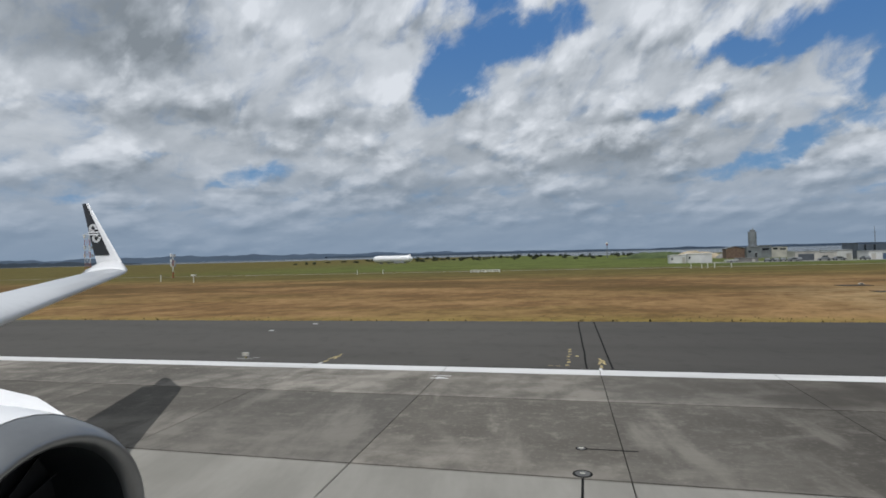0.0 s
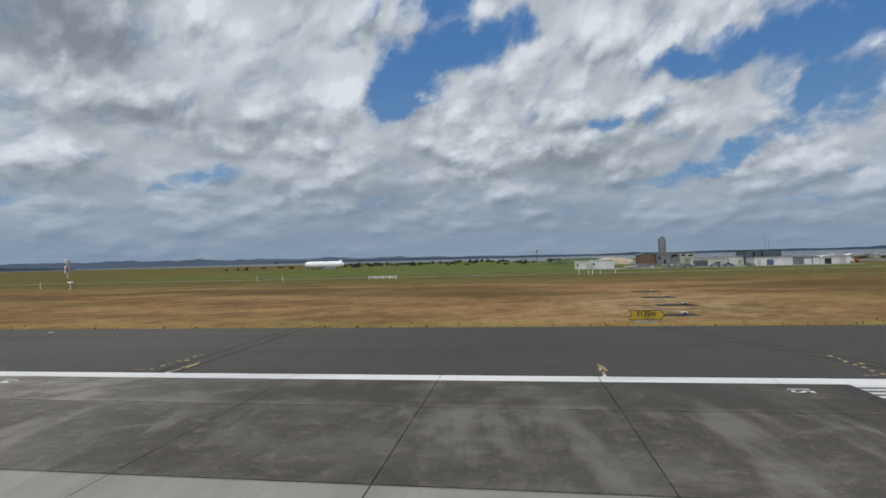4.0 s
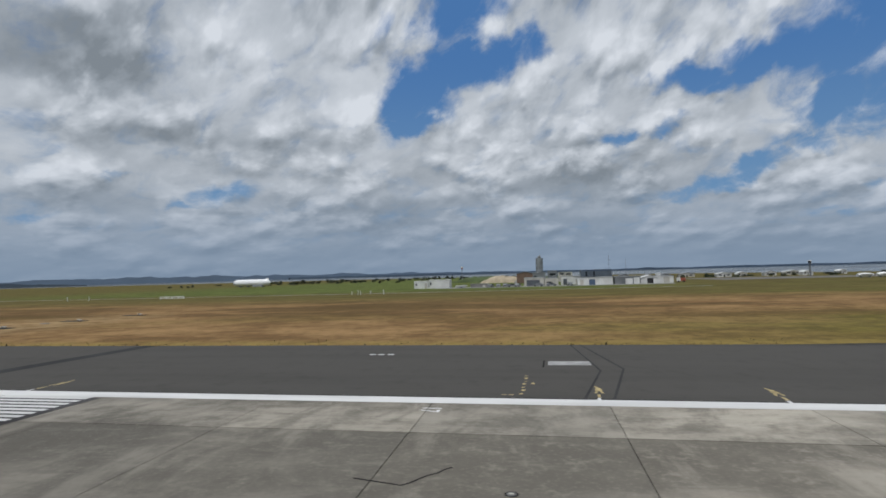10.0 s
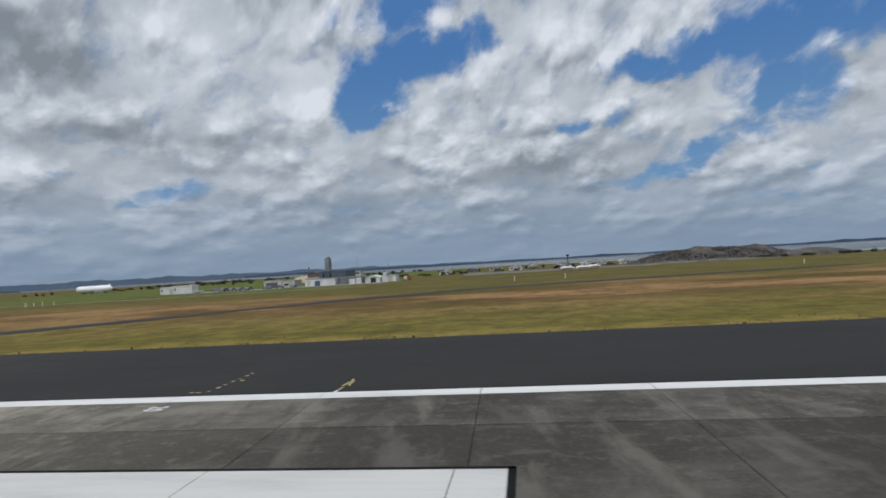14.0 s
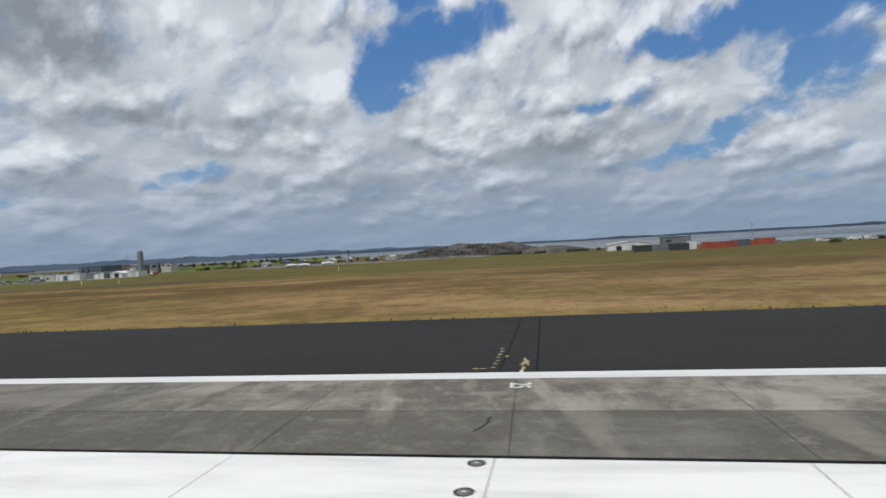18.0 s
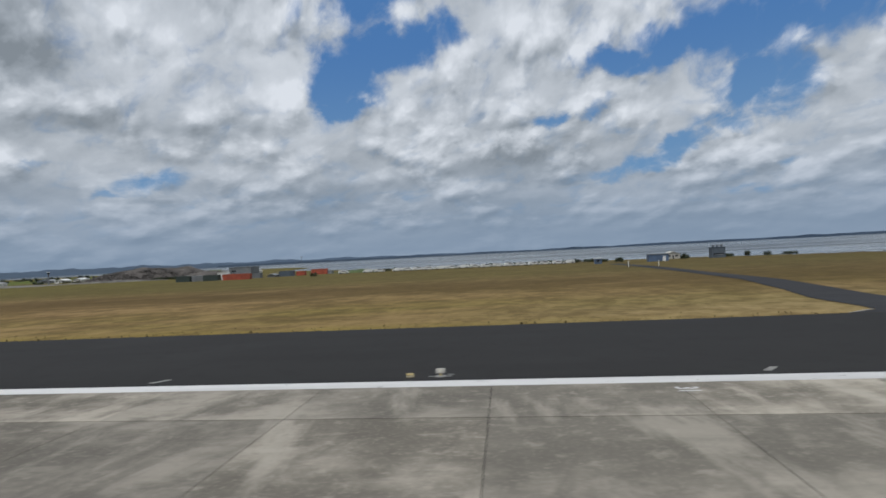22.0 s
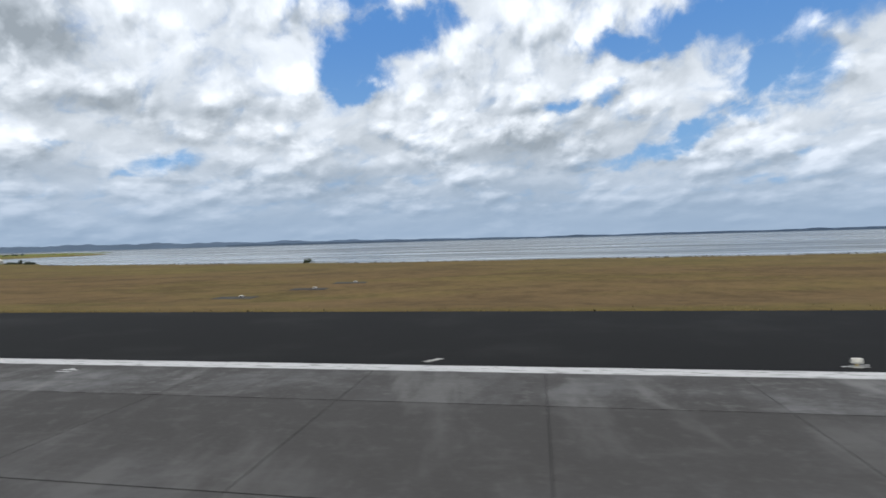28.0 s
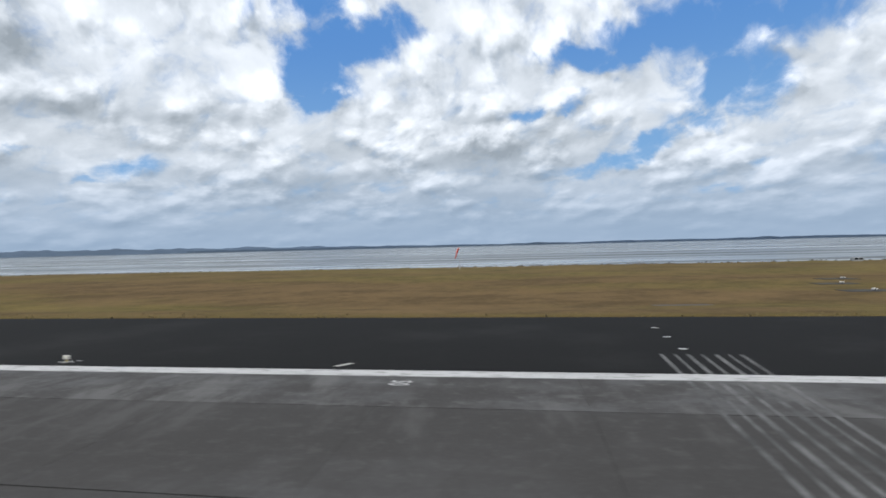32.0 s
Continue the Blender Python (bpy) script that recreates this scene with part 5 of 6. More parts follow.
for i in range(4):
    z0 = 4.6 + i * 2.1
    part("ring", rod(bmesh.new(), (0, 0, z0), (0, 0, z0 + 2.06), 1.75, 1.75, 20), M_SILO, t)
part("cone", rod(bmesh.new(), (0, 0, 3.0), (0, 0, 4.62), 0.5, 1.7, 20), M_SILO, t)
for sx in (-1.4, 1.4):
    for sy in (-1.4, 1.4):
        part("leg", bbox(sx - 0.15, sx + 0.15, sy - 0.15, sy + 0.15, -0.3, 5.0), M_GREY, t)
part("head_house", bbox(-1.0, 0.9, -1, 1, 13.0, 13.9, 0.1), M_GREY, t)
part("vent", rod(bmesh.new(), (0.2, 0, 13.8), (0.2, 0, 14.7), 0.25, 0.2), M_TIN, t)
part("ladder", bbox(-1.95, -1.75, -0.25, 0.25, 0, 13.2), M_GREY, t)
building("batch_plant", "grey-brown batching plant block under the silo", 75.6, 82.0, 303.0, 8, 4.3, M_SILO, M_ROOF, doors=((0.55, 0.7, 0.5, M_DARK),), windows=((0.1, 0.3, 0.5, 0.7),))
building("plant_shed", "brown-grey plant shed with a sloping roof", 67.0, 75.4, 306.0, 8, 4.9, M_BROWN, M_SILO, 1.0)
building("plant_office", "pale grey offices behind the plant", 83.2, 88.4, 310.0, 6, 4.9, M_SILO, M_ROOF, windows=((0.2, 0.8, 0.6, 0.8),))
building("plant_office", "white upper offices behind the plant", 88.8, 96.0, 312.0, 6, 4.2, M_CREAM, M_ROOF, windows=((0.1, 0.4, 0.75, 0.9), (0.55, 0.9, 0.72, 0.86)))


def heap(name, label, cx, cy, rx, ry, h, mat, seed, category="heap", rough=0.35):
    bm = bmesh.new()
    zb = zg(cx, cy) - 0.4
    nu, nv = 64, 22
    rows = []
    for j in range(nv + 1):
        f = j / nv
        row = []
        for i in range(nu):
            a = 2 * math.pi * i / nu
            k = 1 + rough * noise.noise(Vector((math.cos(a) * 1.6, math.sin(a) * 1.6, seed)))
            px, py = rx * k * f * math.cos(a), ry * k * f * math.sin(a)
            z = h * (1 - f ** 2.2) * (0.86 + 0.30 * noise.noise(Vector((px * 0.07, py * 0.07, seed))) + 0.16 * noise.noise(Vector((px * 0.35, py * 0.35, seed))))
            row.append(bm.verts.new((px, py, max(0.0, z))))
        rows.append(row)
    for a, b in zip(rows, rows[1:]):
        for i in range(nu):
            try:
                bm.faces.new((a[i], b[i], b[(i + 1) % nu], a[(i + 1) % nu]))
            except ValueError:
                pass
    bmesh.ops.remove_doubles(bm, verts=bm.verts[:], dist=0.01)
    bmesh.ops.recalc_face_normals(bm, faces=bm.faces[:])
    return solo(name, bm, mat, label, category, "", "", (cx, cy, zb))


heap("sand_pile", "long pale tan sand stockpile", 58.0, 331, 14.0, 6.0, 4.9, M_SAND, 2.0)
heap("sand_pile", "low pale gravel stockpile beside a conveyor", 69.0, 318, 5.0, 4.0, 3.8, M_CONB, 3.0)
heap("green_mound", "low dark scrub-covered earth mound", 42.0, 372, 30.0, 9.0, 4.6, M_SCRUB, 5.0, "mound")
heap("green_mound", "low yellow-green bank beside the parked vans", 429.0, 246, 16.0, 7.0, 1.9, M_SCRUB, 6.0, "mound")
heap("rubble_hill", "broad grey-brown quarry rubble hill", 283.0, 308, 47.0, 18.0, 7.7, M_ROCK, 9.0, "hill", 0.22)
heap("gravel_bank", "long low pale gravel bank at the foot of a rubble hill", 274.0, 287, 40.0, 4.0, 1.6, M_GRAVEL, 17.0, "bank", 0.3)
heap("rubble_hill", "low trailing tail of a rubble hill", 328.0, 300, 20.0, 11.0, 4.6, M_ROCK, 14.0, "hill")


def boulders(name, label, mat, n, x0, x1, y0, y1, r0, r1, fz, seed):
    """Many broken stones in one mesh."""
    random.seed(seed)
    co, fs = [], []
    for _ in range(n):
        x, y = random.uniform(x0, x1), random.uniform(y0, y1)
        z, r = fz(x, y), random.uniform(r0, r1) * random.uniform(0.6, 1.2)
        if z is None:
            continue
        k = len(co)
        pts = [(1, 0, 0), (0, 1, 0), (-1, 0, 0), (0, -1, 0), (0, 0, 1), (0, 0, -1)]
        tw = random.random() * 3
        for a, b, c in pts:
            q = random.uniform(0.7, 1.3) * r
            co.append((x + q * (a * math.cos(tw) - b * math.sin(tw)), y + q * (a * math.sin(tw) + b * math.cos(tw)), z + q * c * 0.8))
        for i in range(4):
            fs.append((k + i, k + (i + 1) % 4, k + 4))
            fs.append((k + (i + 1) % 4, k + i, k + 5))
    me = bpy.data.meshes.new(name)
    me.from_pydata(co, [], fs)
    me.materials.append(mat)
    return tagged(new(name, me), label, "rocks", "", "stuff")


def hill_z(x, y):
    f = math.hypot((x - 283) / 47, (y - 308) / 18)
    return None if f > 1.05 else zg(288, 308) - 0.2 + 7.4 * (1 - min(1, f) ** 2.2) * 0.9


boulders("rubble", "loose grey and brown boulders over the rubble hill", M_ROCK, 1900, 246, 330, 289, 310, 0.2, 0.75, hill_z, 21)
random.seed(23)
co, fs = [], []
for _ in range(1500):
    x = random.uniform(600, 1190)
    y = lerp(SHORE, x) + 2.5 * noise.noise(Vector((x * 0.05, 3.0, 0.0))) + random.uniform(-0.5, 3.0)
    z, r = max(zg(x, y), -2.2), random.uniform(0.2, 0.55)
    k = len(co)
    for a, b, c in ((1, 0, 0), (0, 1, 0), (-1, 0, 0), (0, -1, 0), (0, 0, 1)):
        co.append((x + a * r * random.uniform(0.7, 1.3), y + b * r, z + c * r * 0.7))
    for i in range(4):
        fs.append((k + i, k + (i + 1) % 4, k + 4))
me = bpy.data.meshes.new("shore_rocks")
me.from_pydata(co, [], fs)
me.materials.append(plain("basalt", (0.045, 0.043, 0.04), 0.9, 0, 0.3, 1))
tagged(new("shore_rocks", me), "dark basalt rocks along the waterline", "rocks", "", "stuff")


def container(x0, x1, y, mat, label, h=2.3, z=None, category="container"):
    zb = zg((x0 + x1) / 2, y) if z is None else z
    w, d = x1 - x0, 2.2
    t = thing("shipping_container", label, category, ((x0 + x1) / 2, y, zb), 0, "stacked containers")
    bm = bmesh.new()
    n = max(4, int(w / 0.5))
    o = []
    for i in range(n):
        a = -w / 2 + w * i / n
        s = w / n
        o += [(a, 0.0), (a + s * 0.4, 0.0), (a + s * 0.5, 0.09), (a + s * 0.9, 0.09)]
    o += [(w / 2, 0.0), (w / 2, d), (-w / 2, d)]
    prism(bm, o, -0.1, h - 0.06)
    part("body", bm, mat, t)
    part("roof", bbox(-w / 2, w / 2, -0.02, d + 0.02, h - 0.06, h, 0.02), mat, t)
    for sx in (-w / 2, w / 2):
        part("corner_post", bbox(sx - 0.09, sx + 0.09, -0.05, 0.12, -0.1, h), mat, t)
    part("sill_rail", bbox(-w / 2, w / 2, -0.05, 0.05, -0.05, 0.14), mat, t)
    return t


container(355.6, 361.8, 220.0, M_GREEN, "dark green container in the shore yard", 2.4)
container(362.3, 367.2, 220.6, M_GREY, "grey container in the shore yard", 2.4)
container(368.0, 374.6, 219.6, M_GREEN, "dark green container before a grey building", 2.4)
container(374.9, 377.6, 222.0, M_WHITE, "short white container beside dark ones", 3.0)
building("white_shed", "white shed with a pale arched roof by the shore", 350.0, 368.6, 262.0, 10, 2.9, M_WHITE, M_WHITE, 1.3, doors=((0.2, 0.32, 0.5, M_DARK), (0.55, 0.65, 0.5, M_DARK)))
building("shore_block", "square grey flat-roofed building in the shore yard", 369.3, 379.6, 238.5, 8, 3.8, M_GREY, M_GREY, doors=((0.72, 0.9, 0.4, M_WHITE),), windows=((0.1, 0.3, 0.6, 0.75),))
container(378.4, 384.1, 216.6, M_RED, "rust-red container in the shore yard", 2.4)
container(384.2, 389.9, 216.6, M_RED, "rust-red container end to end with another", 2.4)
container(384.5, 389.0, 228.0, M_GREY, "grey container behind rust-red ones", 2.2)
container(393.8, 400.2, 236.0, M_NAVY, "dark blue container in the shore yard", 2.4)
building("yard_hut", "small grey hut with a shallow gable", 389.4, 392.8, 234.0, 4, 0.2, M_GREY, M_ROOF, 0.4, windows=((0.3, 0.6, 0.4, 0.7),))
container(400.6, 404.2, 239.0, M_RED, "small faded red container in the yard", 1.9)
container(405.0, 412.2, 245.0, M_RED, "long rust-red container at the yard's end", 2.4)
container(412.5, 414.4, 245.5, M_GREY, "small grey container at the yard's end", 1.3)
t = thing("light_pole", "thin grey lamp pole standing in the yard", "pole", (402.5, 240.5, zg(402.5, 240.5)), 0)
part("pole", rod(bmesh.new(), (0, 0, -0.3), (0, 0, 8.2), 0.10, 0.06), M_GREY, t)
part("lamp", bbox(-0.5, 0.5, -0.12, 0.12, 8.1, 8.3, 0.03), M_GREY, t)
building("lookout_block", "square blue-grey block with three rooftop cowls", 565.6, 570.0, 213.0, 4, 2.4, M_NAVY, M_NAVY, windows=((0.1, 0.9, 0.3, 0.42),))
for i in range(3):
    t = thing("roof_cowl", "dark boxed cowl on the blue-grey block", "cowl", (566.4 + i * 1.35, 214.5, 2.55), 0, "roof cowls")
    part("neck", bbox(-0.3, 0.3, -0.3, 0.3, -0.05, 0.35), M_NAVY, t)
    bm = bmesh.new()
    loft(bm, [[(-0.5, -0.4, 0.3), (0.4, -0.4, 0.3), (0.6, -0.4, 0.75), (-0.4, -0.4, 0.75)], [(-0.5, 0.5, 0.3), (0.4, 0.5, 0.3), (0.6, 0.5, 0.75), (-0.4, 0.5, 0.75)]])
    part("hood", bm, M_GREY, t)
building("pump_house", "grey-blue pump house with a flat roof", 541.8, 548.2, 202.0, 4, 1.15, M_BLUE, M_GREY, doors=((0.7, 0.85, 0.7, M_WHITE),))
building("gate_hut", "small blue hut beside the road's gate", 524.0, 526.4, 204.0, 2.5, 0.6, M_BLUE, M_WHITE, windows=((0.2, 0.8, 0.45, 0.75),))
t = thing("lookout_box", "small white framed box by the water", "box", (1155.3, 150.0, zg(1155, 150)), 0)
part("frame", bbox(-1.0, 1.0, 0, 1.2, -0.1, 0.9, 0.06), M_TIN, t)
part("window", bbox(-0.85, -0.1, -0.02, 0.02, 0.3, 0.75), M_GLASS, t)
part("window", bbox(0.1, 0.85, -0.02, 0.02, 0.3, 0.75), M_GLASS, t)

# far houses on the point
random.seed(31)
HOUSES = [(224, 382, 10, M_CREAM, M_WHITE), (136, 344, 7, M_WHITE, M_ROOF), (178, 352, 8, M_WHITE, M_WHITE), (190, 356, 5, M_CREAM, M_WHITE), (206, 360, 6, M_WHITE, M_ROOF), (222, 350, 5, M_WHITE, M_WHITE), (150, 372, 7, M_GREY, M_ROOF), (164, 384, 9, M_CREAM, M_ROOF), (212, 376, 5, M_CREAM, M_BROWN), (236, 392, 6, M_WHITE, M_ROOF), (246, 364, 4, M_WHITE, M_WHITE), (128, 390, 6, M_GREY, M_NAVY), (553, 226, 5, M_CREAM, M_CREAM)]
for x, y, w, wall, roof in HOUSES:
    building("far_house", "small far house with a pale gabled roof" if roof in (M_WHITE, M_ROOF) else "small far house with a darker roof", x, x + w, y, 6, zg(x, y) + 2.6, wall, roof, 0.9, doors=((0.45, 0.55, 0.5, M_DARK),), windows=((0.12, 0.32, 0.3, 0.55), (0.65, 0.85, 0.3, 0.55)), group="far houses")


# ---- parked vehicles ----
def van():
    t = thing("parked_van", "low white van parked in a long row by the shore", "van", (0, 0, 0), 0, "row of parked white vans")
    o = [(-2.2, 0.28), (2.1, 0.28), (2.25, 0.68), (1.6, 0.82), (0.9, 1.38), (-1.9, 1.42), (-2.2, 0.95)]
    part("body", loft(bmesh.new(), [[(a, -0.85, b) for a, b in o], [(a, 0.85, b) for a, b in o]]), M_WHITE, t)
    part("side_window", bbox(-0.9, 0.85, -0.88, -0.83, 0.92, 1.25), M_GLASS, t)
    part("bumper", bbox(2.1, 2.3, -0.8, 0.8, 0.3, 0.5, 0.03), M_GREY, t)
    for x in (-1.4, 1.4):
        for y in (-0.86, 0.70):
            wheel = part("wheel", rod(bmesh.new(), (x, y, 0.33), (x, y + 0.18, 0.33), 0.34, 0.34, 14), M_TYRE, t)
            part("rim", rod(bmesh.new(), (x, y - 0.012, 0.33), (x, y + 0.02, 0.33), 0.18, 0.18, 10), M_TIN, wheel)
    return t


def car():
    t = thing("parked_car", "small dark car parked in the yard", "car", (0, 0, 0), 0, "cars in the yard")
    o = [(-2.0, 0.3), (2.0, 0.3), (2.05, 0.7), (1.2, 0.82), (0.6, 1.3), (-1.0, 1.32), (-1.7, 0.85), (-2.05, 0.8)]
    part("body", loft(bmesh.new(), [[(a, -0.8, b) for a, b in o], [(a, 0.8, b) for a, b in o]]), M_GREY, t)
    part("side_window", bbox(-0.9, 0.55, -0.83, -0.78, 0.88, 1.2), M_GLASS, t)
    for x in (-1.3, 1.3):
        for y in (-0.82, 0.66):
            part("wheel", rod(bmesh.new(), (x, y, 0.3), (x, y + 0.18, 0.3), 0.31, 0.31, 12), M_TYRE, t)
    return t


first = van()
random.seed(12)
VX = [424.0, 434.5, 439.6, 447.5, 452.0, 456.5, 461.0, 465.8, 470.4, 475.2, 480.0, 484.6, 489.4, 494.0, 498.6, 503.4, 508.0, 512.8, 517.0]
for i, x in enumerate(VX):
    y = 234.0 - (x - 420.0) * 0.06 + 1.2 * noise.noise(Vector((x * 0.1, 0, 0)))
    m = pose(x, y, zg(x, y), 0, 0, random.choice((4, -5, 170, 8, 20)))
    if i == 0:
        first.matrix_basis = m
    else:
        copy_thing(first, m)
cfirst = car()
for i, x in enumerate((62.6, 65.4, 68.3, 71.0, 73.0, 86.0, 93.0, 81.0)):
    m = pose(x, 224.0 + (i % 3) * 1.2, zg(x, 225) + 0.05, 0, 0, random.choice((10, 80, 95, 170)))
    if i == 0:
        cfirst.matrix_basis = m
    else:
        copy_thing(cfirst, m)
t = thing("boat", "small white boat hull on a trailer", "boat", (50.8, 224.0, zg(50, 224) + 0.05), 0)
part("hull", loft(bmesh.new(), [[(-2.2, -0.7, 0.5), (-2.2, 0.7, 0.5), (-2.2, 0.8, 1.0), (-2.2, -0.8, 1.0)], [(1.0, -0.6, 0.45), (1.0, 0.6, 0.45), (1.0, 0.8, 1.05), (1.0, -0.8, 1.05)], [(2.4, -0.05, 0.8), (2.4, 0.05, 0.8), (2.4, 0.08, 1.15), (2.4, -0.08, 1.15)]]), M_WHITE, t)
part("trailer", bbox(-1.6, 1.6, -0.5, 0.5, 0.25, 0.5), M_GREY, t)
for y in (-0.7, 0.55):
    part("wheel", rod(bmesh.new(), (0, y, 0.28), (0, y + 0.15, 0.28), 0.29, 0.29, 12), M_TYRE, t)

for x, y, rz in ((206.0, 250.0, 4), (212.5, 249.0, -6), (218.5, 262.0, 10)):
    t = thing("stored_boat", "white covered boat stored on the gravel", "boat", (x, y, zg(x, y) + 0.03), rz, "stored boats")
    rings = []
    for u, w, z0, z1 in ((-3.0, 0.9, 0.5, 1.5), (-1.0, 1.15, 0.4, 1.9), (1.2, 1.1, 0.45, 1.8), (3.0, 0.15, 0.9, 1.4)):
        rings.append([(u, -w * 0.6, z0), (u, w * 0.6, z0), (u, w, z1 - 0.5), (u, w * 0.5, z1), (u, -w * 0.5, z1), (u, -w, z1 - 0.5)])
    part("hull", loft(bmesh.new(), rings), M_WHITE, t, "white covered hull")
    for u in (-1.8, 1.4):
        part("stand", bbox(u - 0.12, u + 0.12, -0.7, 0.7, -0.1, 0.55), M_GREY, t)

# white aircraft fuselage on stands, far off on the field
t = thing("fuselage_shell", "long white aircraft fuselage with a small tail fin on stands", "aircraft hull", (-136.8, 392.0, zg(-136, 392)), 0)
rings = []
for i in range(23):
    f = i / 22
    x = -15.3 + 30.6 * f
    e = min(1.0, math.sin(min(1.0, min(f, 1 - f) / 0.10) * math.pi / 2))
    r = 0.3 + 2.25 * e
    rings.append([(x, r * math.cos(a), 3.3 + r * math.sin(a)) for a in [2 * math.pi * k / 24 for k in range(24)]])
part("shell", loft(bmesh.new(), rings), M_JET, t, "", True)
for x in (-9, -3, 3, 9):
    part("stand", bbox(x - 0.5, x + 0.5, -1.6, 1.6, -0.3, 1.2), M_GREY, t)
part("tail_fin", loft(bmesh.new(), [[(10.2, -0.15, 5.3), (13.6, -0.1, 5.0), (13.6, 0.1, 5.0), (10.2, 0.15, 5.3)], [(12.4, -0.08, 6.6), (13.8, -0.05, 6.6), (13.8, 0.05, 6.6), (12.4, 0.08, 6.6)]]), M_JET, t, "white tail fin")
part("skirt", bbox(1.5, 9.5, -2.3, -2.0, 0.4, 1.9), M_TIN, t)
t = thing("radar_tower", "thin tower with a red and white aerial head", "tower", (15.0, 441.0, zg(15, 441)), 0)
part("shaft", rod(bmesh.new(), (0, 0, -0.3), (0, 0, 9.5), 0.35, 0.25), M_GREY, t)
part("platform", rod(bmesh.new(), (0, 0, 9.4), (0, 0, 10.0), 0.8, 0.9, 14), M_RED, t)
part("aerial", bbox(-1.0, 1.0, -0.3, 0.3, 10.6, 11.4, 0.1), M_CREAM, t)
part("neck", rod(bmesh.new(), (0, 0, 10.0), (0, 0, 10.7), 0.3), M_RED, t)
t = thing("control_tower", "slim grey tower with a wide glazed white cab", "tower", (210.7, 311.8, zg(210.7, 311.8)), 0)
part("shaft", rod(bmesh.new(), (0, 0, -0.3), (0, 0, 6.5), 0.45, 0.35, 12), M_GREY, t)
part("cab", rod(bmesh.new(), (0, 0, 6.4), (0, 0, 7.5), 0.6, 0.8, 12), M_GLASS, t, "dark glazed cab")
part("roof", rod(bmesh.new(), (0, 0, 7.48), (0, 0, 7.75), 0.95, 0.75, 12), M_WHITE, t)
part("gallery", rod(bmesh.new(), (0, 0, 6.28), (0, 0, 6.42), 0.9, 0.9, 12), M_WHITE, t)
for x, y, h in ((110.5, 258.0, 12.5), (120.0, 280.0, 11.0)):
    t = thing("pole_aerial", "very thin grey aerial pole behind the sheds", "aerial", (x, y, zg(x, y)), 0, "thin aerials")
    part("pole", rod(bmesh.new(), (0, 0, -0.3), (0, 0, h), 0.09, 0.05), M_GREY, t)
    part("crossarm", bbox(-0.6, 0.6, -0.05, 0.05, h * 0.8, h * 0.8 + 0.1), M_GREY, t)


# ---- shrubs ----
def shrub(rx, ry, h, n, seed):
    """A wind-cut shrub: short limbs and a crown of many leaf clumps."""
    t = thing("shrub", "dark green wind-cut shrub on the open field", "shrub", (0, 0, 0), 0, "shrubs")
    random.seed(seed)
    bm = bmesh.new()
    for i in range(5):
        a = i * 1.25 + seed
        rod(bm, (0.3 * math.cos(a), 0.3 * math.sin(a), -0.2), (rx * 0.6 * math.cos(a), ry * 0.6 * math.sin(a), h * 0.6), 0.12, 0.04, 6)
    part("trunk", bm, M_BARK, t)
    co, fs = [], []
    for _ in range(n):
        a, u, r = random.uniform(0, 6.283), random.uniform(0, 1), random.uniform(0.55, 1.0)
        lump = 0.75 + 0.35 * math.sin(3 * a + seed) * math.cos(2 * a)
        x, y, z = rx * r * lump * math.cos(a) * math.sqrt(1 - u * u * 0.8), ry * r * lump * math.sin(a) * math.sqrt(1 - u * u * 0.8), h * (0.12 + 0.85 * u * lump * r)
        k, s = len(co), random.uniform(0.12, 0.3) * (0.6 + h * 0.15)
        for _v in range(4):
            co.append((x + random.uniform(-s, s), y + random.uniform(-s, s), z + random.uniform(-s, s) * 0.8))
        fs += [(k, k + 1, k + 2), (k + 1, k + 2, k + 3), (k, k + 2, k + 3)]
    me = bpy.data.meshes.new("crown")
    me.from_pydata(co, [], fs)
    me.materials.append(M_LEAF)
    c = new("crown", me)
    c.parent = t
    return t


kinds = [shrub(2.4, 1.8, 1.9, 420, 1), shrub(4.2, 2.0, 1.7, 620, 2), shrub(1.5, 1.4, 2.7, 380, 3)]
SPOTS = [(634.0, 206.0, 1), (626.5, 208.0, 0), (649.5, 198.0, 0), (657.0, 193.0, 1), (664.5, 191.5, 0), (692.5, 187.0, 0), (718.0, 179.0, 1), (713.0, 180.0, 0), (747.3, 168.0, 0), (724.0, 177.5, 0), (580.0, 221.0, 2), (574.0, 222.5, 1), (586.0, 219.5, 0), (592.0, 216.0, 1), (560.0, 225.0, 0), (556.0, 214.0, 2), (534.0, 214.0, 0), (262.0, 296.0, 2), (268.0, 298.0, 2), (530.5, 230.0, 1), (516.0, 233.0, 0), (500.0, 232.0, 1), (486.0, 236.0, 0), (470.0, 238.0, 1), (455.0, 240.0, 0), (418.5, 212.0, 0), (340.0, 292.0, 1), (348.0, 290.0, 0), (355.0, 288.0, 1)]
random.seed(41)
for i in range(120):
    SPOTS.append((random.uniform(-260, 70), random.uniform(430, 760), random.choice((0, 1, 2))))
for i in range(34):
    SPOTS.append((random.uniform(110, 262), random.uniform(300, 400), random.choice((0, 1, 2))))
for i in range(16):
    SPOTS.append((random.uniform(298, 345), random.uniform(287, 293), random.choice((0, 1))))
for i in range(26):
    SPOTS.append((random.uniform(440, 545), random.uniform(236, 243), random.choice((0, 1))))
used = set()
for x, y, k in SPOTS:
    far = 1.0 + max(0.0, (y - 400) / 420)
    m = pose(x, y, zg(x, y) - 0.05, 0, 0, random.uniform(0, 360))
    if k not in used and far == 1.0:
        used.add(k)
        kinds[k].matrix_basis = m
    else:
        c = copy_thing(kinds[k], m)
        c.scale = (far, far, far)

# ragged grass along the pavement and loose blades over the field
random.seed(51)
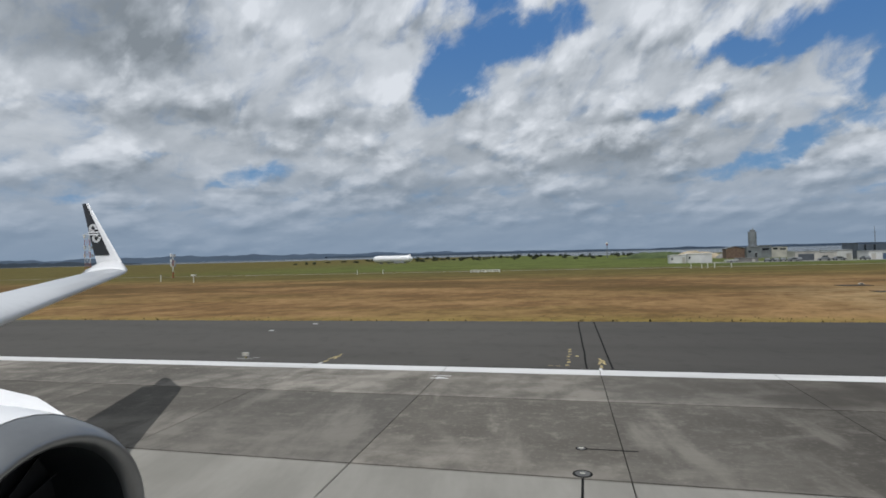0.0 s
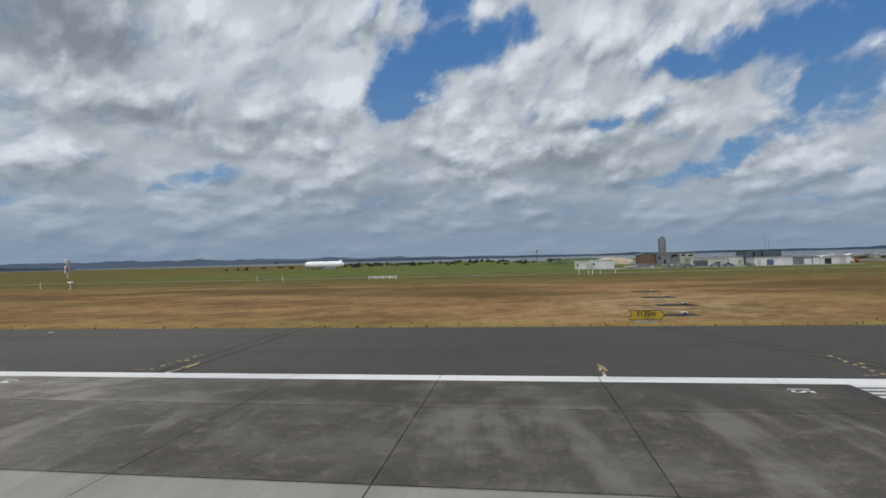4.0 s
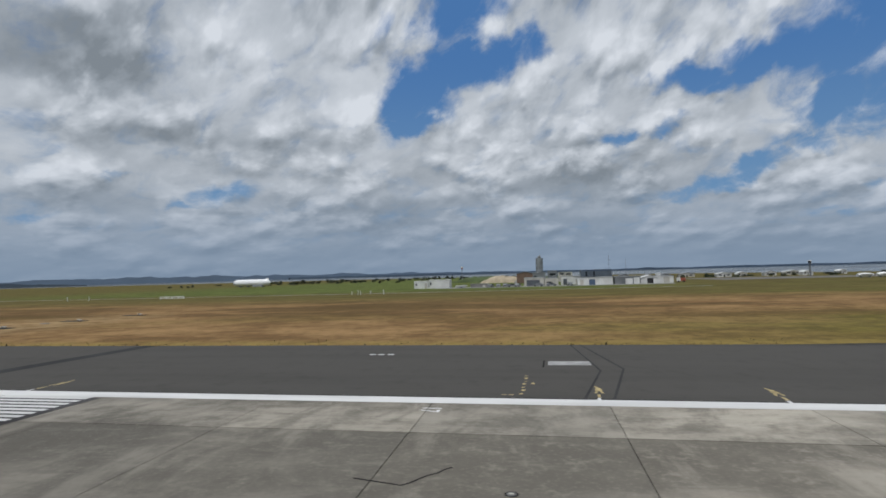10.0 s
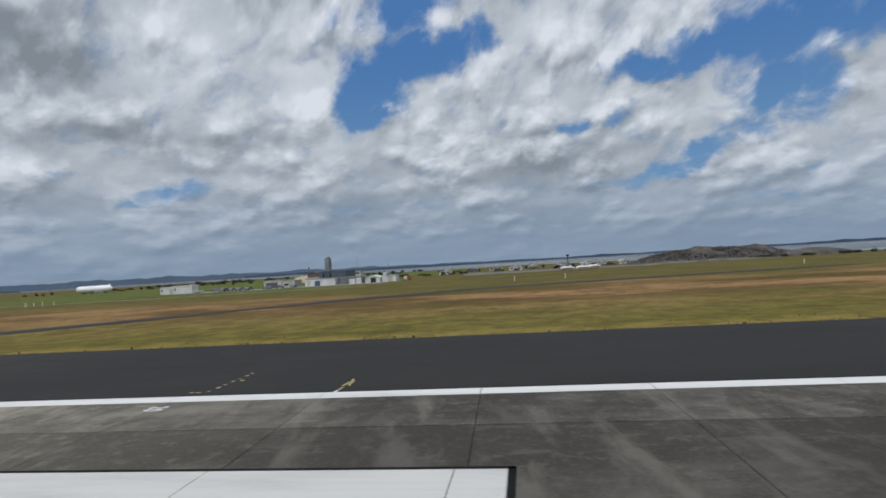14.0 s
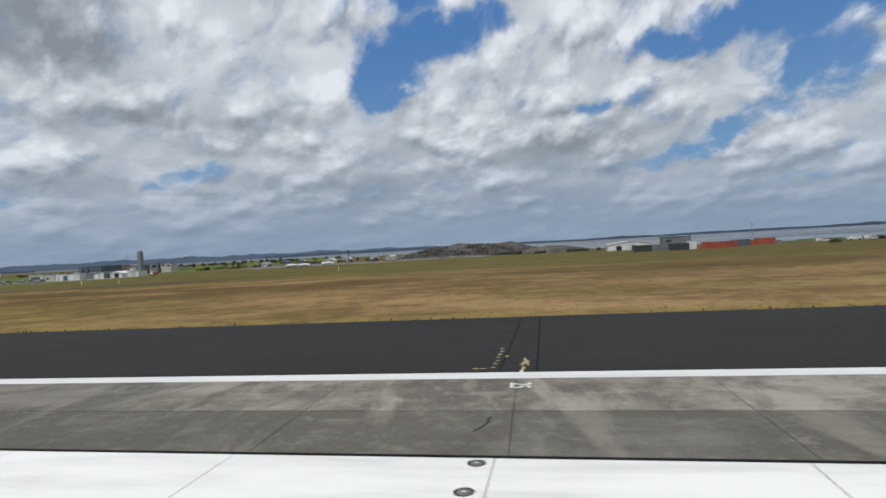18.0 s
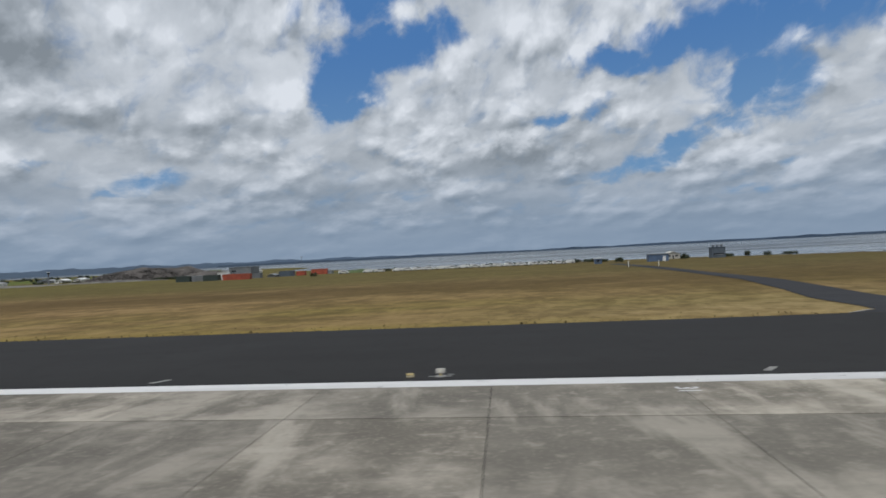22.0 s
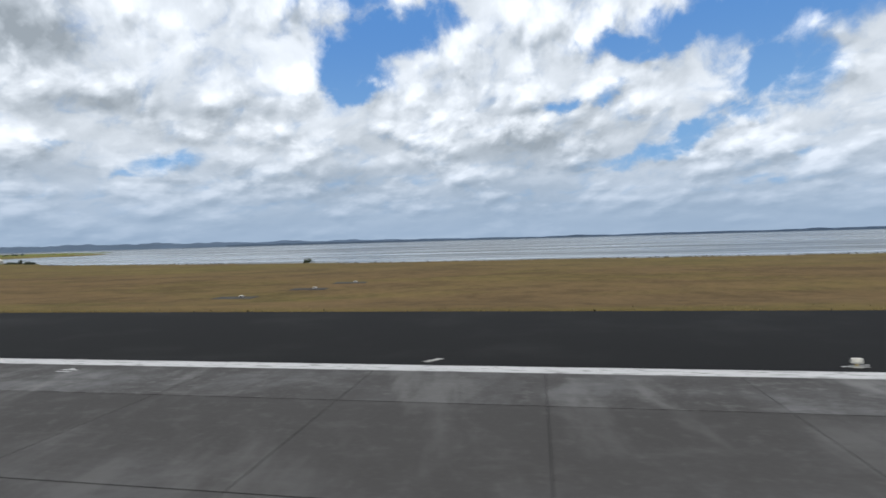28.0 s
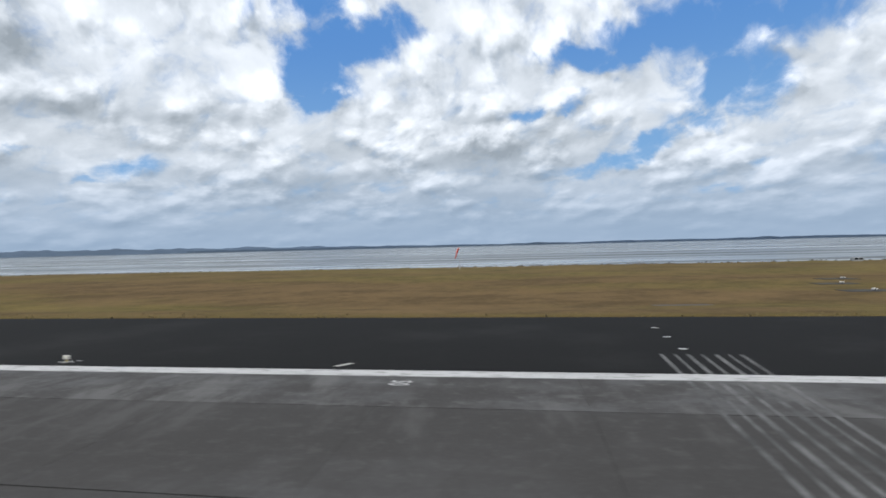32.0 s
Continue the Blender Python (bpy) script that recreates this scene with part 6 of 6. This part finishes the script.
co, fs = [], []


def blade(x, y, s):
    z = zg(x, y) if y > 35.7 else 0.0
    k = len(co)
    a = random.uniform(0, 3.14)
    for j in range(3):
        b = a + j * 1.05
        w = s * 0.45
        k = len(co)
        co.extend([(x - w * math.cos(b), y - w * math.sin(b), z - 0.02), (x + w * math.cos(b), y + w * math.sin(b), z - 0.02), (x + random.uniform(-w, w), y + random.uniform(-w, w), z + s)])
        fs.append((k, k + 1, k + 2))


for _ in range(5200):
    x = random.uniform(-60, 1140)
    if 102 < x < 119.5 or 519 < x < 527:
        continue
    blade(x, EDGE_Y + abs(random.gauss(0, 0.22)) - 0.10 + 0.12 * noise.noise(Vector((x * 0.7, 0, 0))), random.uniform(0.03, 0.10) + (0.1 if random.random() < 0.05 else 0.0))
for _ in range(3000):
    x, y = random.uniform(-60, 1140), 36.2 + 3.0 * random.random() ** 2
    if (102 < x < 160 and y < 40 + (x - 105) * 1.2) or 517 < x < 530:
        continue
    blade(x, y, random.uniform(0.05, 0.12))
me = bpy.data.meshes.new("grass_tufts")
me.from_pydata(co, [], fs)
me.materials.append(M_TUFT)
tagged(new("grass_tufts", me), "ragged dry grass tufts along the pavement's edge", "grass", "", "stuff")


# ---- the airliner waiting at the runway's start ----
def airliner():
    t = thing("airliner", "white twin-engined airliner with black upturned wingtips", "airliner", (0.36, -4.05, 0.0), 0)
    zc, r = 3.62, 1.93
    rings = []
    for x, k, dz in ((13.4, 0.04, -0.35), (13.1, 0.28, -0.3), (12.4, 0.52, -0.2), (11.2, 0.76, -0.1), (9.6, 0.93, -0.02), (7.6, 1.0, 0.0), (-10.0, 1.0, 0.0), (-14.0, 0.97, 0.05), (-18.0, 0.78, 0.35), (-21.0, 0.52, 0.75), (-23.4, 0.24, 1.1), (-24.2, 0.10, 1.2)):
        rings.append([(x, r * k * math.cos(a), zc + dz + r * k * math.sin(a)) for a in [2 * math.pi * i / 32 for i in range(32)]])
    part("fuselage", loft(bmesh.new(), rings), M_JET, t, "white fuselage", True)
    for side in (1, -1):
        for i in range(26):
            x = 8.6 - i * 0.8
            bm = bmesh.new()
            ang = 0.42
            c, s = math.cos(ang), math.sin(ang)
            o = []
            for k in range(10):
                a = 2 * math.pi * k / 10
                u, v = 0.115 * math.cos(a), 0.17 * math.sin(a)
                o.append((x + u, v))
            loft(bm, [[(p, side * ((r - 0.03) * c - q * s), zc + (r - 0.03) * s + q * c) for p, q in o], [(p, side * ((r + 0.008) * c - q * s), zc + (r + 0.008) * s + q * c) for p, q in o]])
            part("cabin_window", bm, M_GLASS, t)

        def section(y, xle, chord, z, thick):
            o = []
            for u, v in ((0, 0), (0.02, 0.35), (0.10, 0.8), (0.3, 1.0), (0.6, 0.72), (0.85, 0.3), (1.0, 0.02), (0.85, -0.12), (0.5, -0.35), (0.2, -0.4), (0.04, -0.25)):
                o.append((xle - u * chord, side * y, z + v * thick))
            return o

        wing = [section(1.0, -4.9, 7.4, 2.55, 0.75), section(6.2, -8.05, 4.0, 3.2, 0.42), section(12.0, -11.55, 2.6, 3.72, 0.26), section(17.4, -14.75, 1.75, 4.20, 0.15)]
        part("wing", loft(bmesh.new(), wing), M_WING, t, "pale grey swept wing", True)
        # upturned tip
        tip = []
        for y, x, ch, z, th in ((17.4, -14.75, 1.75, 4.20, 0.14), (17.75, -15.0, 1.72, 4.30, 0.12), (17.98, -15.40, 1.05, 4.52, 0.10)):
            tip.append([(x - u * ch, side * (y - v * th * 0.4), z + v * th) for u, v in ((0, 0), (0.1, 0.6), (0.4, 1), (0.8, 0.5), (1, 0), (0.6, -0.4), (0.2, -0.4))])
        part("wingtip_curve", loft(bmesh.new(), tip), M_JET, t, "white curved wingtip", True)
        fin = []
        for f in (0.0, 0.35, 0.7, 1.0):
            y, z, x, ch = 17.98 + 0.33 * f, 4.5 + 2.12 * f, -15.40 - 1.70 * f, 1.05 - 0.79 * f
            fin.append([(x - u * ch, side * (y + v * 0.045 * (1 - 0.4 * f)), z) for u, v in ((0, 0), (0.08, 0.7), (0.4, 1), (1, 0), (0.4, -1), (0.08, -0.7))])
        winglet = part("winglet", loft(bmesh.new(), fin), M_JET, t, "white upturned winglet")
        blk = []
        for f in (0.14, 0.5, 1.0):
            y, z, x, ch = 17.98 + 0.33 * f, 4.5 + 2.12 * f, -15.40 - 1.70 * f, 1.05 - 0.79 * f
            blk.append([(x - u * ch, side * (y + v * (0.052 + 0.01 * (1 - f))), z) for u, v in ((0.30, 1.0), (0.6, 0.85), (1.01, 0.12), (1.01, -0.12), (0.6, -0.85), (0.30, -1.0))])
        part("black_panel", loft(bmesh.new(), blk), M_JBLK, winglet, "black outer area of the winglet")
        # plain white curl emblem
        em = bmesh.new()
        for z0, z1, u0, u1 in ((5.50, 5.54, 0.35, 0.98), (5.58, 5.62, 0.30, 0.98)):
            f = (z0 - 4.5) / 2.12
            y, x, ch = 17.98 + 0.33 * f, -15.40 - 1.70 * f, 1.05 - 0.79 * f
            a = sorted((side * (y - 0.075), side * (y - 0.055)))
            box(em, x - u1 * ch, x - u0 * ch, a[0], a[1], z0, z1)
        for cz, s0 in ((5.72, 1), (5.40, -1)):
            f = (cz - 4.5) / 2.12
            y, x, ch = 17.98 + 0.33 * f, -15.40 - 1.70 * f, 1.05 - 0.79 * f
            for k in range(9):
                a0 = k * 0.62
                rr = 0.15 - 0.010 * k
                px, pz = x - 0.60 * ch + rr * math.cos(a0), cz + s0 * rr * math.sin(a0)
                a = sorted((side * (y - 0.075), side * (y - 0.055)))
                box(em, px - 0.045, px + 0.045, a[0], a[1], pz - 0.035, pz + 0.035)
        part("emblem", em, M_JET, winglet, "plain white curl shape")
        # engine
        ex, ey, ez = -4.80, side * 6.0, 2.02
        eng = thing("engine", "white engine nacelle with a polished lip", "engine", (ex, ey, ez), 0)
        eng.parent = t
        for key in ("label", "category"):
            del eng[key]
        eng["label"] = "white engine nacelle"

        def ring(x, q, n=40):
            return [(x, q * math.cos(a), q * math.sin(a)) for a in [2 * math.pi * i / n for i in range(n)]]

        part("nacelle", loft(bmesh.new(), [ring(-0.42, 1.17), ring(-0.9, 1.22), ring(-1.8, 1.24), ring(-2.9, 1.12), ring(-3.7, 0.92)], False), M_JET, eng, "white nacelle shell", True)
        part("lip", loft(bmesh.new(), [ring(-0.42, 1.165), ring(-0.16, 1.11), ring(-0.03, 1.04), ring(0.0, 0.985), ring(-0.04, 0.93), ring(-0.15, 0.895)], False), M_LIP, eng, "polished metal inlet lip", True)
        # duct and fan are near black, with the inlet's shade in their colour
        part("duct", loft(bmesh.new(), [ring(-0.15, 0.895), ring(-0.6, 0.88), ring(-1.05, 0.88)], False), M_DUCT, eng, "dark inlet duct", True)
        part("fan", loft(bmesh.new(), [ring(-1.0, 0.88, 36), ring(-1.15, 0.86, 36)]), M_DARK, eng, "fan blackened for the inlet's shade")
        for k in range(18):
            a = 2 * math.pi * k / 18
            bm = bmesh.new()
            o = []
            for q, w in ((0.25, 0.10), (0.86, 0.13)):
                o.append([(-0.98 + s1 * 0.10, q * math.cos(a) - s2 * w * math.sin(a), q * math.sin(a) + s2 * w * math.cos(a)) for s1, s2 in ((-1, -0.5), (1, 0.5), (1, 0.6), (-1, -0.4))])
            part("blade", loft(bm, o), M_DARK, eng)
        part("spinner", loft(bmesh.new(), [ring(-0.98, 0.26, 20), ring(-0.8, 0.2, 20), ring(-0.62, 0.03, 20)]), M_GREY, eng, "", True)
        part("nozzle", loft(bmesh.new(), [ring(-3.5, 0.8), ring(-4.4, 0.55), ring(-4.6, 0.4)]), M_LIP, eng, "", True)
        part("pylon", loft(bmesh.new(), [[(-1.2, -0.16, 1.05), (-1.2, 0.16, 1.05), (-5.2, 0.12, 0.7), (-5.2, -0.12, 0.7)], [(-2.2, -0.12, 1.42), (-2.2, 0.12, 1.42), (-5.4, 0.1, 1.25), (-5.4, -0.1, 1.25)]]), M_JET, eng)
        sy = 0.66 * side
        part("strake", loft(bmesh.new(), [[(-0.55, sy, 0.98), (-1.6, sy, 1.04), (-1.6, sy * 1.05, 1.01), (-0.55, sy * 1.05, 0.95)], [(-1.05, sy * 1.12, 1.15), (-1.6, sy * 1.16, 1.22), (-1.6, sy * 1.2, 1.19), (-1.05, sy * 1.16, 1.12)]]), M_JET, eng, "white fin on the nacelle")
        # tailplane and main gear
        tp = [section(0.5, -19.2, 3.2, 4.5, 0.25), section(6.0, -22.6, 1.3, 4.95, 0.1)]
        part("tailplane", loft(bmesh.new(), tp), M_WING, t, "", True)
        gear = part("main_gear", rod(bmesh.new(), (-8.3, side * 3.8, 0.55), (-8.3, side * 3.6, 2.9), 0.16, 0.2), M_TIN, t)
        for dy in (-0.45, 0.45):
            part("wheel", rod(bmesh.new(), (-8.3, side * 3.8 + dy - 0.2, 0.58), (-8.3, side * 3.8 + dy + 0.2, 0.58), 0.58, 0.58, 22), M_TYRE, gear)
    fin = []
    for z, x, ch, w in ((5.2, -16.0, 6.2, 0.3), (7.5, -18.6, 4.2, 0.22), (11.2, -22.2, 2.0, 0.10)):
        fin.append([(x - u * ch, v * w, z) for u, v in ((0, 0), (0.1, 0.7), (0.4, 1), (1, 0), (0.4, -1), (0.1, -0.7))])
    part("tail_fin", loft(bmesh.new(), fin), M_JBLK, t, "black tail fin")
    nose = part("nose_gear", rod(bmesh.new(), (8.6, 0, 0.4), (8.6, 0, 2.2), 0.12, 0.14), M_TIN, t)
    for dy in (-0.25, 0.25):
        part("wheel", rod(bmesh.new(), (8.6, dy - 0.11, 0.40), (8.6, dy + 0.11, 0.40), 0.40, 0.40, 20), M_TYRE, nose)
    return t


airliner()

# ---- runway slabs, laid last ----
slabs = thing("runway", "grey weathered concrete runway slabs with dark joints", "runway", (0, 0, 0), 0, "", "structure")
G = 0.011
LANES = ((15.78, 20.41), (9.74, 15.74))
shared = {}
lay = list(zip(JOINTS, JOINTS[1:]))
rest = bmesh.new()
count = 0
for a, b in lay:
    G = 0.011 if a < 560 else 0.004
    for y0, y1 in LANES:
        if -30 < a and count < 298:
            key, w = y0, 6.0
            if key not in shared:
                bm = bbox(0, w - 2 * G, 0, y1 - y0 - 2 * G, -0.06, 0.0, 0.003)
                for v in bm.verts:
                    v.co.x += LEAN * v.co.y
                shared[key] = mesh_of("slab", bm, M_CONC)
            ob = new("slab", shared[key])
            ob.location = (a + G + LEAN * (y0 - 20.0), y0 + G, 0)
            ob.scale = ((b - a - 2 * G) / (w - 2 * G), 1, 1)
            ob.parent = slabs
            count += 1
        else:
            box(rest, a + G, b - G, y0 + G, y1 - G, -0.06, 0.0, 0.003)
    box(rest, a + G, b - G, 3.72 + G, 9.70 - G, -0.06, 0.0, 0.012)
for v in rest.verts:
    v.co.x += LEAN * (v.co.y - 20.0)
o = part("slab_field", rest, M_CONC, slabs, "further concrete slabs")
o["kind"] = "stuff"

# ---- bring everything to one scale ----
for me in bpy.data.meshes:
    me.transform(Matrix.Scale(S, 4))
for ob in bpy.data.objects:
    if ob.type in ("MESH", "EMPTY"):
        ob.location = ob.location * S
